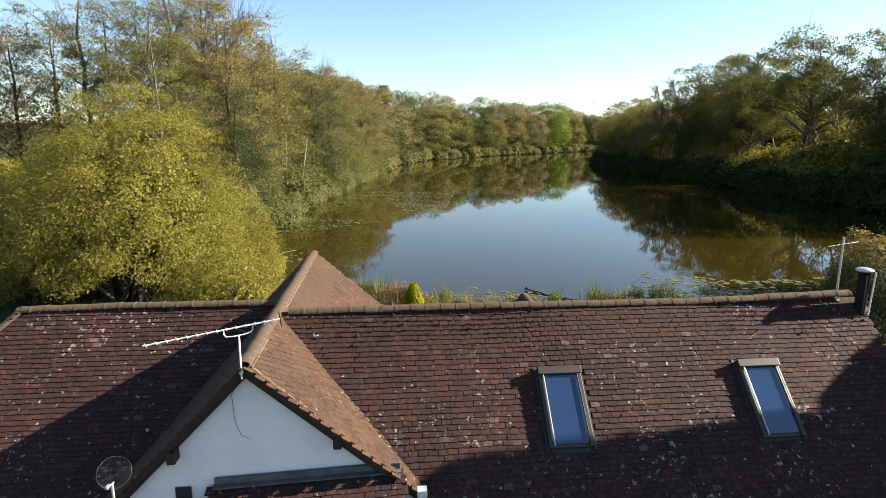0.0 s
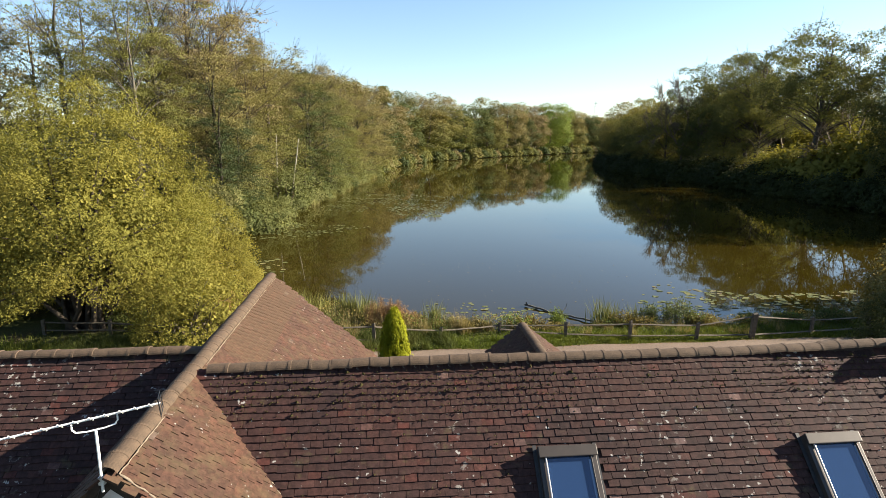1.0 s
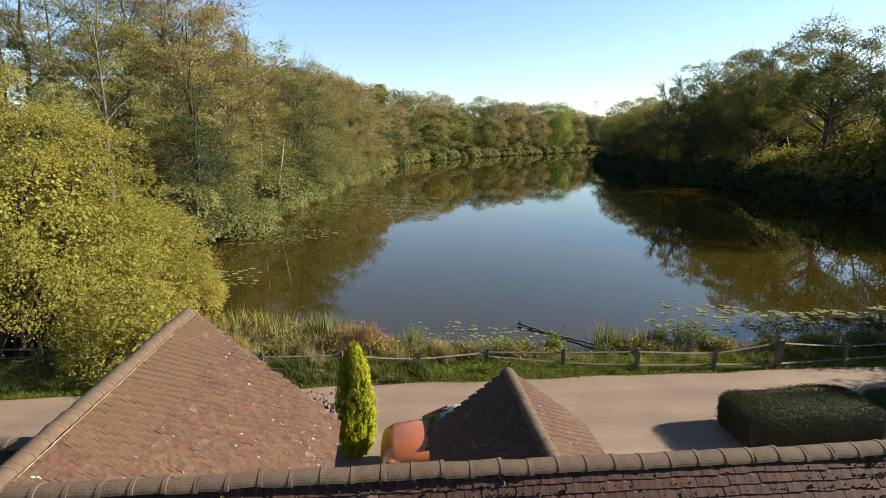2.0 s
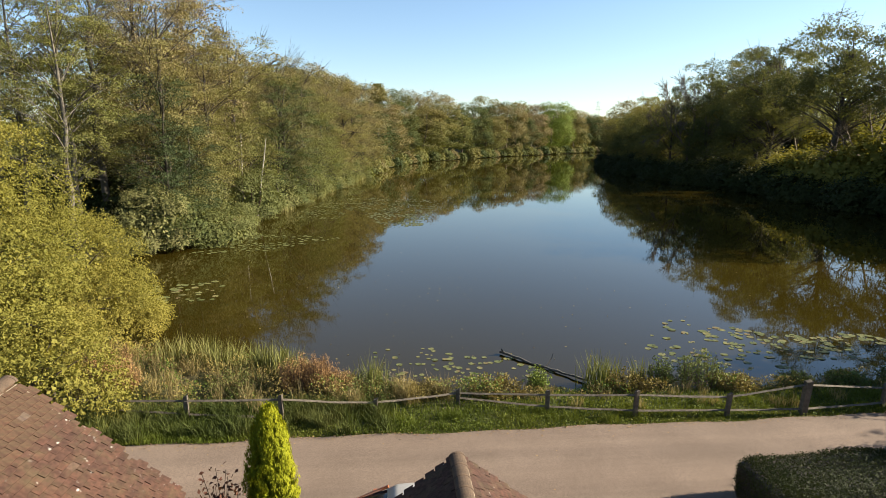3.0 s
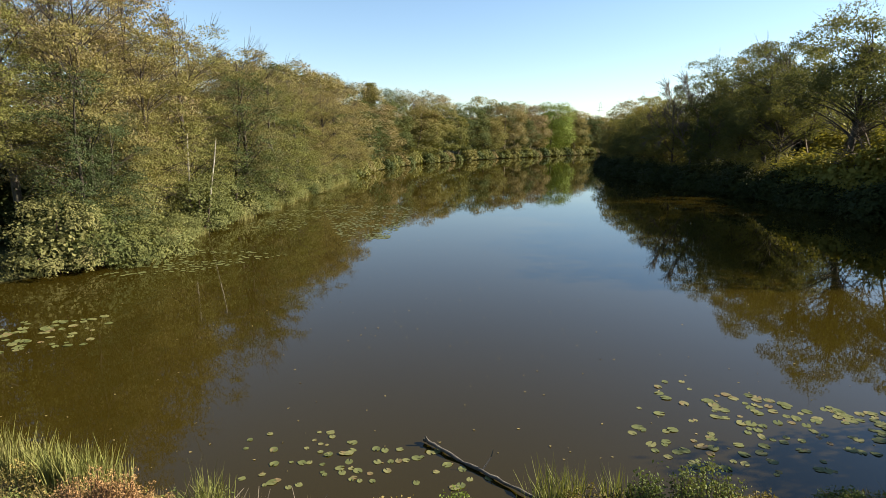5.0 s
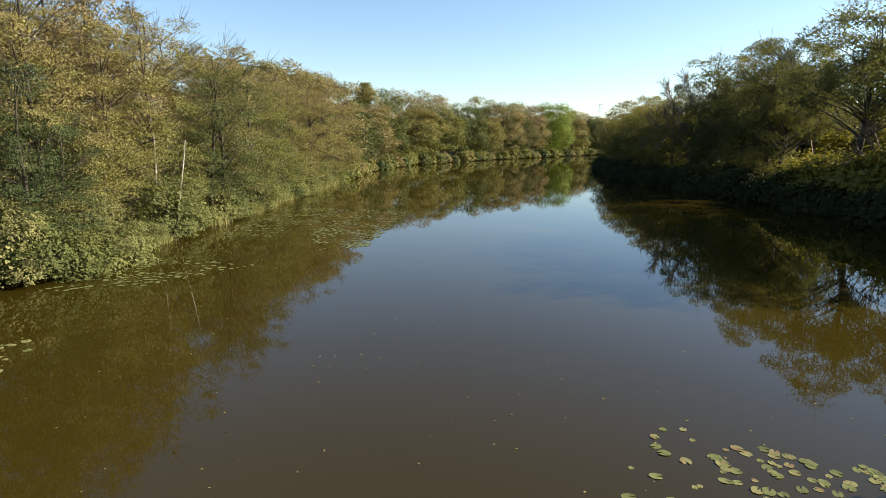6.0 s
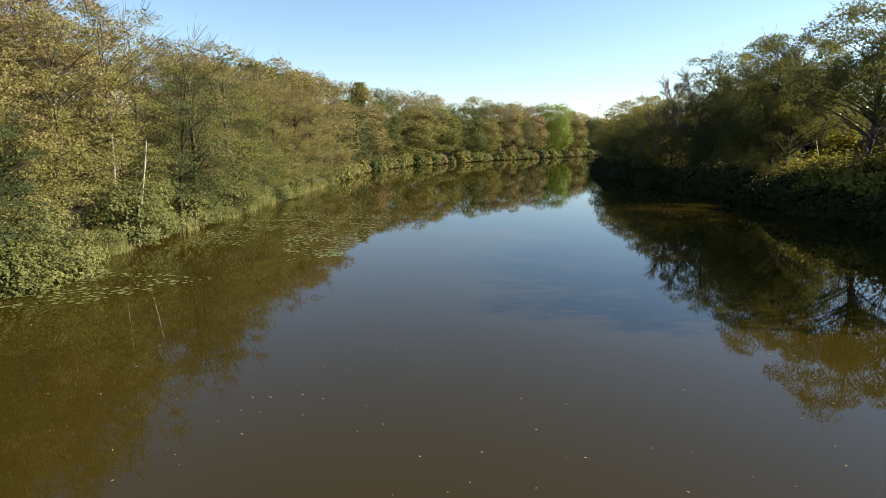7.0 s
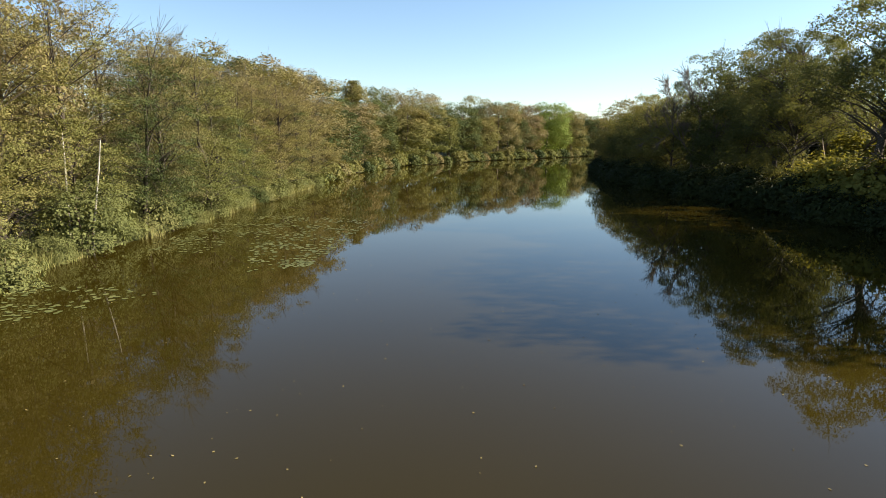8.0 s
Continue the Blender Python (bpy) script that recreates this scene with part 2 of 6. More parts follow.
def road_material():
    n = Nodes("pale_gravel", 0.95, 0.15)
    a = n.ramp(n.noise(0.45, 5.0), [(0.3, (0.15, 0.112, 0.084)), (0.7, (0.2, 0.15, 0.114))])
    # long wheel tracks along the lane
    mp = n.t.nodes.new("ShaderNodeMapping")
    mp.inputs["Scale"].default_value = (0.06, 1.3, 1.0)
    n.link(n.coords(), mp.inputs["Vector"])
    tr = n.node("ShaderNodeTexNoise", Scale=1.0, Detail=5.0, Roughness=0.6)
    n.link(mp.outputs[0], tr.inputs["Vector"])
    b = n.ramp(tr.outputs["Fac"], [(0.34, (0.82, 0.82, 0.82)), (0.64, (1.04, 1.03, 1.02))])
    c = n.ramp(n.noise(45.0, 4.0, 0.7), [(0.35, (0.62, 0.62, 0.62)), (0.65, (1.18, 1.18, 1.18))])
    n.bump(n.noise(60.0, 4.0, 0.7), 0.6, 0.012)
    return n.colour(n.mix(1.0, n.mix(1.0, a, b, "MULTIPLY"), c, "MULTIPLY"))


def water_material():
    n = Nodes("pond_water", 0.02, 0.5)
    n.bsdf.inputs["IOR"].default_value = 1.333
    n.colour(n.ramp(n.noise(0.05, 3.0), [(0.3, (0.0205, 0.0146, 0.0017)), (0.7, (0.0245, 0.0175, 0.0024))]))
    calm = n.math("ADD", n.noise(1.6, 3.0), n.math("MULTIPLY", n.noise(0.35, 2.0), 2.0))
    n.bump(calm, 0.05, 0.02)
    return n.m


M_GROUND, M_ROAD, M_WATER = ground_material(), road_material(), water_material()


def glass_material(name, tint, ior=1.5, trans=0.7):
    n = Nodes(name, 0.02, 0.6)
    n.bsdf.inputs["IOR"].default_value = ior
    n.bsdf.inputs["Transmission Weight"].default_value = trans
    return n.colour(tint)


# Blue of the mirrored sky is tinted into the glass itself.
M_PANE = glass_material("window_glass", (0.02, 0.045, 0.11), 1.75, 0.25)


# ---- mesh helpers ----
def np_mesh(name, verts, faces):
    """A mesh of quads from arrays."""
    verts, faces = np.asarray(verts, np.float32).reshape(-1, 3), np.asarray(faces, np.int32).reshape(-1, 4)
    me = bpy.data.meshes.new(name)
    me.vertices.add(len(verts))
    me.vertices.foreach_set("co", verts.ravel())
    me.loops.add(faces.size)
    me.loops.foreach_set("vertex_index", faces.ravel())
    me.polygons.add(len(faces))
    me.polygons.foreach_set("loop_start", np.arange(0, faces.size, 4, dtype=np.int32))
    me.polygons.foreach_set("use_smooth", np.zeros(len(faces), dtype=bool))
    me.update(calc_edges=True)
    me.validate()
    return me


def piece(name, me, material, parent=None, label="", smooth=False):
    """Links a mesh as one object, under a thing or a part if one is given."""
    if material and not me.materials:
        me.materials.append(material)
    if smooth:
        me.polygons.foreach_set("use_smooth", np.ones(len(me.polygons), dtype=bool))
    ob = new(name, me)
    ob.parent = parent
    return tagged(ob, label)


def part(name, bm, material, parent=None, label="", smooth=False):
    me = bpy.data.meshes.new(name)
    bmesh.ops.recalc_face_normals(bm, faces=bm.faces)
    bm.to_mesh(me)
    bm.free()
    return piece(name, me, material, parent, label, smooth)


def thing(name, at=(0, 0, 0), label="", category="", group="", kind="", rz=0.0):
    ob = new(name)
    ob.matrix_world = pose(*at, 0, 0, rz)
    return tagged(ob, label, category, group, kind)


def add_box(bm, c, size, m=None, bevel=0.0):
    got = bmesh.ops.create_cube(bm, size=1.0, matrix=(m or Matrix()) @ Matrix.Translation(c) @ Matrix.Diagonal((*size, 1)))
    if bevel:
        edges = list({e for v in got["verts"] for e in v.link_edges})
        bmesh.ops.bevel(bm, geom=edges, offset=bevel, segments=2, affect="EDGES", profile=0.6)


def boxed(c, size, m=None, bevel=0.0):
    bm = bmesh.new()
    add_box(bm, c, size, m, bevel)
    return bm


def rod(a, b, r0, r1=None, sides=10):
    """A closed, tapered round bar."""
    bm = bmesh.new()
    a, b = Vector(a), Vector(b)
    q = (b - a).to_track_quat("Z", "Y").to_matrix().to_4x4()
    bmesh.ops.create_cone(bm, cap_ends=True, segments=sides, radius1=r0, radius2=r0 if r1 is None else r1, depth=(b - a).length, matrix=Matrix.Translation((a + b) / 2) @ q)
    return bm


def slab(corners, thick):
    """A flat plate: the outline given is its upper face."""
    bm = bmesh.new()
    top = [bm.verts.new(c) for c in corners]
    face = bm.faces.new(top)
    face.normal_update()
    nrm = face.normal if face.normal.z >= 0 else -face.normal
    low = [bm.verts.new(Vector(c) - nrm * thick) for c in corners]
    bm.faces.new(low[::-1])
    for i in range(len(top)):
        j = (i + 1) % len(top)
        bm.faces.new((top[i], low[i], low[j], top[j]))
    return bm


def tubes(paths, sides=6):
    """Round limbs along lists of (point, radius)."""
    vs, fs, base, most = [], [], 0, sides
    for pts, rad in paths:
        sides = most if max(rad) > 0.045 else min(most, 3)
        ang = np.linspace(0, 2 * np.pi, sides, endpoint=False)
        ring = np.stack([np.cos(ang), np.sin(ang)], 1)
        pts = np.asarray(pts, float)
        d = np.gradient(pts, axis=0)
        d /= np.linalg.norm(d, axis=1)[:, None] + 1e-9
        ref = np.where(np.abs(d[:, 2:]) > 0.9, [[1.0, 0, 0]], [[0, 0, 1.0]])
        u = np.cross(d, ref)
        u /= np.linalg.norm(u, axis=1)[:, None] + 1e-9
        w = np.cross(d, u)
        r = np.asarray(rad)[:, None, None]
        v = pts[:, None] + r * (ring[None, :, :1] * u[:, None] + ring[None, :, 1:] * w[:, None])
        vs.append(v.reshape(-1, 3))
        k = np.arange(sides)
        for i in range(len(pts) - 1):
            a, b = base + i * sides, base + (i + 1) * sides
            fs.append(np.stack([a + k, a + (k + 1) % sides, b + (k + 1) % sides, b + k], 1))
        base += len(pts) * sides
    return np.concatenate(vs), np.concatenate(fs)


def leaf_quads(rng, centres, size, up=0.35, slim=0.55, vary=0.35, along=None, face=None, loose=0.55):
    """One pointed leaf at each centre."""
    n = len(centres)
    nrm = rng.normal(size=(n, 3))
    if face is None:
        nrm[:, 2] = np.abs(nrm[:, 2]) + up
    else:
        nrm = loose * nrm + face / (np.linalg.norm(face, axis=1)[:, None] + 1e-9)
    nrm /= np.linalg.norm(nrm, axis=1)[:, None]
    d = rng.normal(size=(n, 3)) if along is None else along + 0.35 * rng.normal(size=(n, 3))
    d -= (d * nrm).sum(1)[:, None] * nrm
    d /= np.linalg.norm(d, axis=1)[:, None] + 1e-9
    s = np.cross(nrm, d)
    ln = (size * (1 + vary * rng.uniform(-1, 1, n)))[:, None]
    w = ln * slim * 0.5
    mid = centres + d * ln * 0.12
    v = np.stack([centres - d * ln * 0.5, mid + s * w, centres + d * ln * 0.5, mid - s * w], 1)
    return v.reshape(-1, 3), np.arange(4 * n).reshape(-1, 4)


def blades(rng, roots, height, width, lean=0.3, face=None):
    """Upright blades, each of two bent pieces."""
    n = len(roots)
    h = height * rng.uniform(0.55, 1.15, n)
    a = rng.uniform(0, 2 * np.pi, n)
    side = np.stack([np.cos(a), np.sin(a), np.zeros(n)], 1) * (width * rng.uniform(0.7, 1.2, n))[:, None] / 2
    b = rng.uniform(0, 2 * np.pi, n)
    out = np.stack([np.cos(b), np.sin(b), np.zeros(n)], 1) * (h * lean * rng.uniform(0, 1, n))[:, None]
    z = np.zeros((n, 3))
    z[:, 2] = h
    m = roots + z * 0.6 + out * 0.4
    t = roots + z + out * 1.1
    v = np.stack([roots - side, roots + side, m + side * 0.8, m - side * 0.8, t + side * 0.12, t - side * 0.12], 1).reshape(-1, 3)
    k = 6 * np.arange(n)[:, None]
    f = np.concatenate([k + [[0, 1, 2, 3]], k + [[3, 2, 4, 5]]], 1).reshape(-1, 4)
    return v, f


# ---- plan of the lake ----
LAKE = [(-11, 32.6), (-8, 30.2), (-4.4, 28.0), (-1.6, 27.0), (0.6, 26.15), (2.9, 25.05), (4.0, 24.75), (7.5, 24.85), (11, 24.95), (14.6, 24.7), (18.5, 24.9), (23, 25.3),
        (31, 27), (43, 34), (52, 48), (55.5, 69), (56, 92), (54.5, 112), (55, 133), (64, 172), (92, 215), (135, 280), (150, 330), (124, 328), (97, 293),
        (45, 237), (12, 191), (1.5, 155), (-1.5, 125), (-5.8, 93), (-7.8, 74), (-9.3, 65), (-10.6, 58), (-12, 50), (-14.6, 47), (-16.5, 43), (-14.5, 37)]


def lake_distance(x, y):
    """Metres from the shore: over land plus, over water minus."""
    p = np.array(LAKE, float)
    q = np.roll(p, -1, 0)
    x, y = np.asarray(x, float), np.asarray(y, float)
    best, inside = np.full(x.shape, 1e9), np.zeros(x.shape, bool)
    for (ax, ay), (bx, by) in zip(p, q):
        dx, dy = bx - ax, by - ay
        t = np.clip(((x - ax) * dx + (y - ay) * dy) / (dx * dx + dy * dy), 0, 1)
        best = np.minimum(best, np.hypot(x - ax - t * dx, y - ay - t * dy))
        inside ^= ((ay > y) != (by > y)) & (x < dx * (y - ay) / (by - ay + 1e-12) + ax)
    return np.where(inside, -best, best)


def smooth01(a, b, v):
    t = np.clip((np.asarray(v, float) - a) / (b - a), 0, 1)
    return t * t * (3 - 2 * t)


def ground_height(x, y):
    x, y = np.asarray(x, float), np.asarray(y, float)
    d = lake_distance(x, y)
    z = -0.9 + 1.15 * smooth01(-1.6, 0.9, d)
    z = z + 0.05 * np.sin(x * 1.7 + 1.0) * np.sin(y * 2.1) * smooth01(0.3, 1.5, d) * smooth01(22.4, 23, y)
    z = z - 1.2 * (1 - smooth01(7.0, 12.5, y))                       # the house stands below the dam on its far side
    z = z + 5.0 * smooth01(6, 60, d) * smooth01(34, 60, y)           # wooded slopes
    z = z + 9.0 * smooth01(60, 260, d) * smooth01(90, 200, y) + 8.0 * smooth01(330, 800, y)
    return z


# ---- ground, water, lane ----
def build_ground():
    xs = np.unique(np.concatenate([np.linspace(-900, -60, 22), np.arange(-60, -20, 4.0), np.arange(-20, 30, 0.5), np.arange(30, 160, 4.0), np.linspace(160, 1100, 24)]))
    ys = np.unique(np.concatenate([np.linspace(-300, -20, 12), np.arange(-20, 12, 2.0), np.arange(12, 48, 0.5), np.arange(48, 110, 1.5), np.arange(110, 360, 5.0), np.linspace(360, 1600, 30)]))
    gx, gy = np.meshgrid(xs, ys)
    v = np.stack([gx, gy, ground_height(gx, gy)], -1).reshape(-1, 3)
    ny, nx = gx.shape
    i, j = np.meshgrid(np.arange(nx - 1), np.arange(ny - 1))
    a = (j * nx + i).ravel()
    f = np.stack([a, a + 1, a + nx + 1, a + nx], 1)
    ob = piece("ground", np_mesh("ground", v, f), M_GROUND, smooth=True)
    tagged(ob, "rough grass and bare earth around the pond", "ground", kind="structure")


build_ground()
water = part("water", slab([(-24, 23.2, 0.0), (170, 23.2, 0.0), (170, 345, 0.0), (-24, 345, 0.0)], 0.02), M_WATER)
tagged(water, "still murky brown pond water mirroring sky and trees", "water", kind="structure")


def build_road():
    """The gravel lane along the dam, with the yard behind the house; the far edge wavers."""
    xs = np.arange(-40, 45, 0.5)
    ys = np.linspace(0, 1, 20)
    far = 22.05 + 0.05 * np.sin(xs * 0.9) + 0.04 * np.sin(xs * 2.3 + 1)
    near = np.full_like(xs, 12.8)
    y = near[None] + (far - near)[None] * ys[:, None]
    x = np.broadcast_to(xs, y.shape)
    z = ground_height(x, y) + 0.03
    ny, nx = y.shape
    v = np.stack([x, y, z], -1).reshape(-1, 3)
    i, j = np.meshgrid(np.arange(nx - 1), np.arange(ny - 1))
    a = (j * nx + i).ravel()
    me = np_mesh("road", v, np.stack([a, a + 1, a + nx + 1, a + nx], 1))
    ob = piece("road", me, M_ROAD, smooth=True)
    tagged(ob, "pale sandy gravel lane with faint wheel tracks", "road", kind="structure")


build_road()

# ---- house ----
RY, RZ = 10.35, 4.58                   # main ridge: its line and height
RYL, RZL = 11.62, 4.38                 # ridge of the lower wing, which stands further back
CX, CZ, CS, CSL = -1.97, 4.56, 0.87, 1.03   # cross ridge over the gables, and the pitches of its two slopes
SX, SZ, SS = 4.2, 3.16, 0.78           # ridge of the small rear wing
XL, XR = -7.19, 9.85                   # outer ends of the two ridges
GY0, GY1, SY1 = 7.84, 16.1, 16.05      # verges
EAVE, EAVEL = 7.1, 8.37


def z_main(x, y):
    return RZ - abs(y - RY)


def z_left(y):
    return RZL - abs(y - RYL)


def z_cross(x):
    return CZ - (CS if x > CX else CSL) * abs(x - CX)


def z_small(x):
    return SZ - SS * abs(x - SX)


house = thing("house", (0, 0, 0), "low white rendered house with old red-brown clay tile roofs", "house")


def wall_prism(outline, y0, y1):
    """A wall plate standing in the x-z plane between two depths."""
    bm = bmesh.new()
    a = [bm.verts.new((x, y0, z)) for x, z in outline]
    b = [bm.verts.new((x, y1, z)) for x, z in outline]
    bm.faces.new(a)
    bm.faces.new(b[::-1])
    for i in range(len(a)):
        j = (i + 1) % len(a)
        bm.faces.new((a[i], a[j], b[j], b[i]))
    return bm


GLOW = -1.1
part("wall", wall_prism([(-4.55, GLOW), (0.6, GLOW), (0.6, z_cross(0.6) - 0.12), (CX, CZ - 0.16), (-4.55, z_cross(-4.55) - 0.12)], 8.02, 8.3), M_RENDER, house, "white rendered gable wall")
part("wall", wall_prism([(-4.3, 0.0), (0.36, 0.0), (0.36, z_cross(0.36) - 0.12), (CX, CZ - 0.16), (-4.3, z_cross(-4.3) - 0.12)], 15.6, 15.85), M_RENDER, house)
part("wall", wall_prism([(2.85, 0.0), (5.55, 0.0), (5.55, z_small(5.55) - 0.12), (SX, SZ - 0.14), (2.85, z_small(2.85) - 0.12)], 15.55, 15.8), M_RENDER, house)
part("wall", wall_prism([(XL - 2.4, GLOW), (-4.55, GLOW), (-4.55, 1.25), (XL - 2.4, 1.25)], 8.72, 8.97), M_RENDER, house)
part("wall", wall_prism([(0.6, GLOW), (XR - 0.15, GLOW), (XR - 0.15, 1.55), (0.6, 1.55)], 7.45, 7.7), M_RENDER, house)
part("wall", wall_prism([(CX, 0), (XR - 0.15, 0), (XR - 0.15, 1.5), (CX, 1.5)], 13.0, 13.25), M_RENDER, house)
part("wall", wall_prism([(XL - 2.4, 0), (-4.54, 0), (-4.54, 1.55), (XL - 2.4, 1.55)], 14.2, 14.45), M_RENDER, house)
part("wall", boxed((0.48, 14.5, 1.1), (0.24, 2.6, 2.2)), M_RENDER, house)
part("wall", boxed((-4.42, 14.5, 0.8), (0.24, 2.6, 1.6)), M_RENDER, house)
part("wall", boxed((2.97, 14.4, 0.9), (0.24, 2.4, 1.9)), M_RENDER, house)
part("wall", boxed((5.43, 14.4, 0.9), (0.24, 2.4, 1.9)), M_RENDER, house)
part("wall", boxed((XL - 2.3, 11.585, 0.1), (0.2, 5.2, 2.4)), M_RENDER, house)
bm = bmesh.new()
gab = [(7.7, GLOW), (13.0, GLOW), (13.0, 1.6), (RY, RZ - 0.2), (7.7, 1.6)]
va = [bm.verts.new((XR - 0.15, y, z)) for y, z in gab]
vb = [bm.verts.new((XR - 0.4, y, z)) for y, z in gab]
bm.faces.new(va), bm.faces.new(vb[::-1])
for i in range(5):
    bm.faces.new((va[i], va[(i + 1) % 5], vb[(i + 1) % 5], vb[i]))
part("wall", bm, M_RENDER, house)

trng = np.random.default_rng(7)
TW, TG, TL, TT = 0.167, 0.1, 0.155, 0.025    # tile width, gauge, length shown with its lap, thickness


def tile_mesh(k):
    """One plain tile with a slightly cambered, chipped tail; its top face lies at z = 0."""
    r = np.random.default_rng(40 + k)
    w, c = TW - 0.005, 0.0007
    tail = -TL + r.uniform(-0.003, 0.003, 3)
    x = [-w / 2, 0, w / 2]
    top = [(x[i], tail[i], (c if i == 1 else 0)) for i in range(3)] + [(x[i], 0, (c if i == 1 else 0)) for i in range(3)]
    low = [(a, b, d - TT) for a, b, d in top]
    f = [(0, 1, 4, 3), (1, 2, 5, 4), (6, 7, 1, 0), (7, 8, 2, 1), (6, 0, 3, 9), (2, 8, 11, 5)]
    return np.array(top + low), np.array(f)


TILES = [tile_mesh(k) for k in range(4)]
TILE_DATA = []
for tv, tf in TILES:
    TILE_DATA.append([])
    for mat in (M_TILE, M_TILE_WORN_LIT):
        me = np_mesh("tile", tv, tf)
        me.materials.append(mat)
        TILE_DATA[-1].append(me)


def roof_sag(p):
    """The old roof's slow sags, in metres off its plane."""
    return 0.02 * math.sin(p[0] * 0.9 + 0.4) * math.sin(p[1] * 1.1) + 0.006 * math.sin(p[0] * 2.1 + p[1] * 1.3)


def tiled_slope(parent, ridge0, along, down, length, courses, keep, singles=None, limit=0, worn_lit=False):
    """Courses of plain tiles from the eaves up. ridge0: one end of the ridge; along: unit way along it; down: unit way down the slope.
    keep(p): whether a tile stands there; singles(p): whether it is an object of its own."""
    along, down = Vector(along), Vector(down).normalized()
    nrm = along.cross(-down)
    if nrm.z < 0:
        nrm = -nrm
    right = along if along.cross(-down).z > 0 else -along
    basis = Matrix((right, -down, nrm)).transposed()
    vs, fs, base, made = [], [], 0, 0
    for c in range(courses):
        s = 0.10 + c * TG
        row_shift = trng.uniform(-0.012, 0.012)
        n = int(length / TW) + 2
        for i in range(-1, n):
            u = (i + (0.5 if c % 2 else 0.0)) * TW + row_shift + trng.uniform(-0.005, 0.005)
            p = Vector(ridge0) + along * u + down * s
            if u < -0.03 or u > length + 0.03 or not keep(p):
                continue
            q = p + nrm * (0.018 + roof_sag(p)) - down * TL * 0.5 + down * trng.normal(0, 0.004)
            tilt = Euler((radians(8.5 + trng.normal(0, 0.6)), radians(trng.normal(0, 0.45)), radians(trng.normal(0, 1.1)))).to_matrix()
            # the tail is the proud end: the tile leans up from head to tail
            rot = basis @ tilt.inverted()
            k = int(trng.integers(4))
            if singles and made < limit and singles(p):
                ob = new("tile", TILE_DATA[k][worn_lit])
                ob.parent = parent
                ob.matrix_world = Matrix.Translation(q) @ rot.to_4x4()
                made += 1
                continue
            tv, tf = TILES[k]
            vs.append(tv @ np.array(rot).T + np.array(q))
            fs.append(tf + base)
            base += len(tv)
    if vs:
        tagged(piece("tiles", np_mesh("tiles", np.concatenate(vs), np.concatenate(fs)), M_TILE_WORN_LIT if worn_lit else M_TILE, parent), kind="stuff")


S2 = math.sqrt(0.5)
CN, CNL = math.hypot(1, CS), math.hypot(1, CSL)
SN = math.hypot(1, SS)
# each slope is a part of the house: a plate under its tiles
roof_fr = part("roof", slab([(CX, RY, RZ), (XR, RY, RZ), (XR, EAVE, RZ - RY + EAVE), (0.75, EAVE, RZ - RY + EAVE), (0.75, GY0 + 0.16, RZ - RY + GY0 + 0.16)], 0.1), M_UNDER, house, "long front slope of mossy red-brown tiles")
roof_fl = part("roof", slab([(CX, RYL, RZL), (XL, RYL, RZL), (XL - 3.25, EAVEL, RZL - 3.25), (-4.6, EAVEL, RZL - 3.25)], 0.1), M_UNDER, house, "front slope with a hipped end")
roof_hip = part("roof", slab([(XL, RYL, RZL - 0.01), (XL - 3.25, EAVEL, RZL - 3.26), (XL - 3.25, 2 * RYL - EAVEL, RZL - 3.26)], 0.1), M_UNDER, house, "hipped end slope")
roof_b = part("roof", slab([(CX, RY, RZ - 0.02), (XR, RY, RZ - 0.02), (XR, 13.6, RZ - 3.27), (CX, 13.6, RZ - 3.27)], 0.1), M_UNDER, house, "rear slope")
roof_bl = part("roof", slab([(XL, RYL, RZL - 0.02), (CX, RYL, RZL - 0.02), (CX, 14.85, RZL - 3.25), (XL - 3.2, 14.85, RZL - 3.25)], 0.1), M_UNDER, house, "rear slope of the lower wing")
roof_cr = part("roof", slab([(CX, GY0, CZ), (CX, GY1, CZ), (0.72, GY1, z_cross(0.72)), (0.72, GY0, z_cross(0.72))], 0.09), M_UNDER, house, "sunlit slope over the gable")
roof_cl = part("roof", slab([(CX, GY0, CZ - 0.002), (CX, GY1, CZ - 0.002), (-4.7, GY1, z_cross(-4.7)), (-4.7, GY0, z_cross(-4.7))], 0.09), M_UNDER, house, "shaded slope over the gable")
roof_sr = part("roof", slab([(SX, 11.6, SZ), (SX, SY1, SZ), (5.85, SY1, z_small(5.85)), (5.85, 11.6, z_small(5.85))], 0.08), M_UNDER, house, "slope of the small rear wing")
roof_sl = part("roof", slab([(SX, 11.6, SZ - 0.002), (SX, SY1, SZ - 0.002), (2.55, SY1, z_small(2.55)), (2.55, 11.6, z_small(2.55))], 0.08), M_UNDER, house, "shaded slope of the small rear wing")

SKY = [(2.82, 3.61), (6.64, 7.43)]     # the roof windows: left and right edges
SKY_TOP, SKY_LOW = 9.40, 8.39


def in_window(p):
    return any(a - 0.02 < p.x < b + 0.02 for a, b in SKY) and SKY_LOW - 0.02 < p.y < SKY_TOP + 0.03


def keep_fr(p):
    if in_window(p):
        return False
    if p.y > GY0 - 0.05:
        return p.z > z_cross(p.x) - 0.1
    return p.x > 0.66


def keep_fl(p):
    return p.x > XL - (RYL - p.y) - 0.02 and p.z > z_cross(p.x) - 0.1


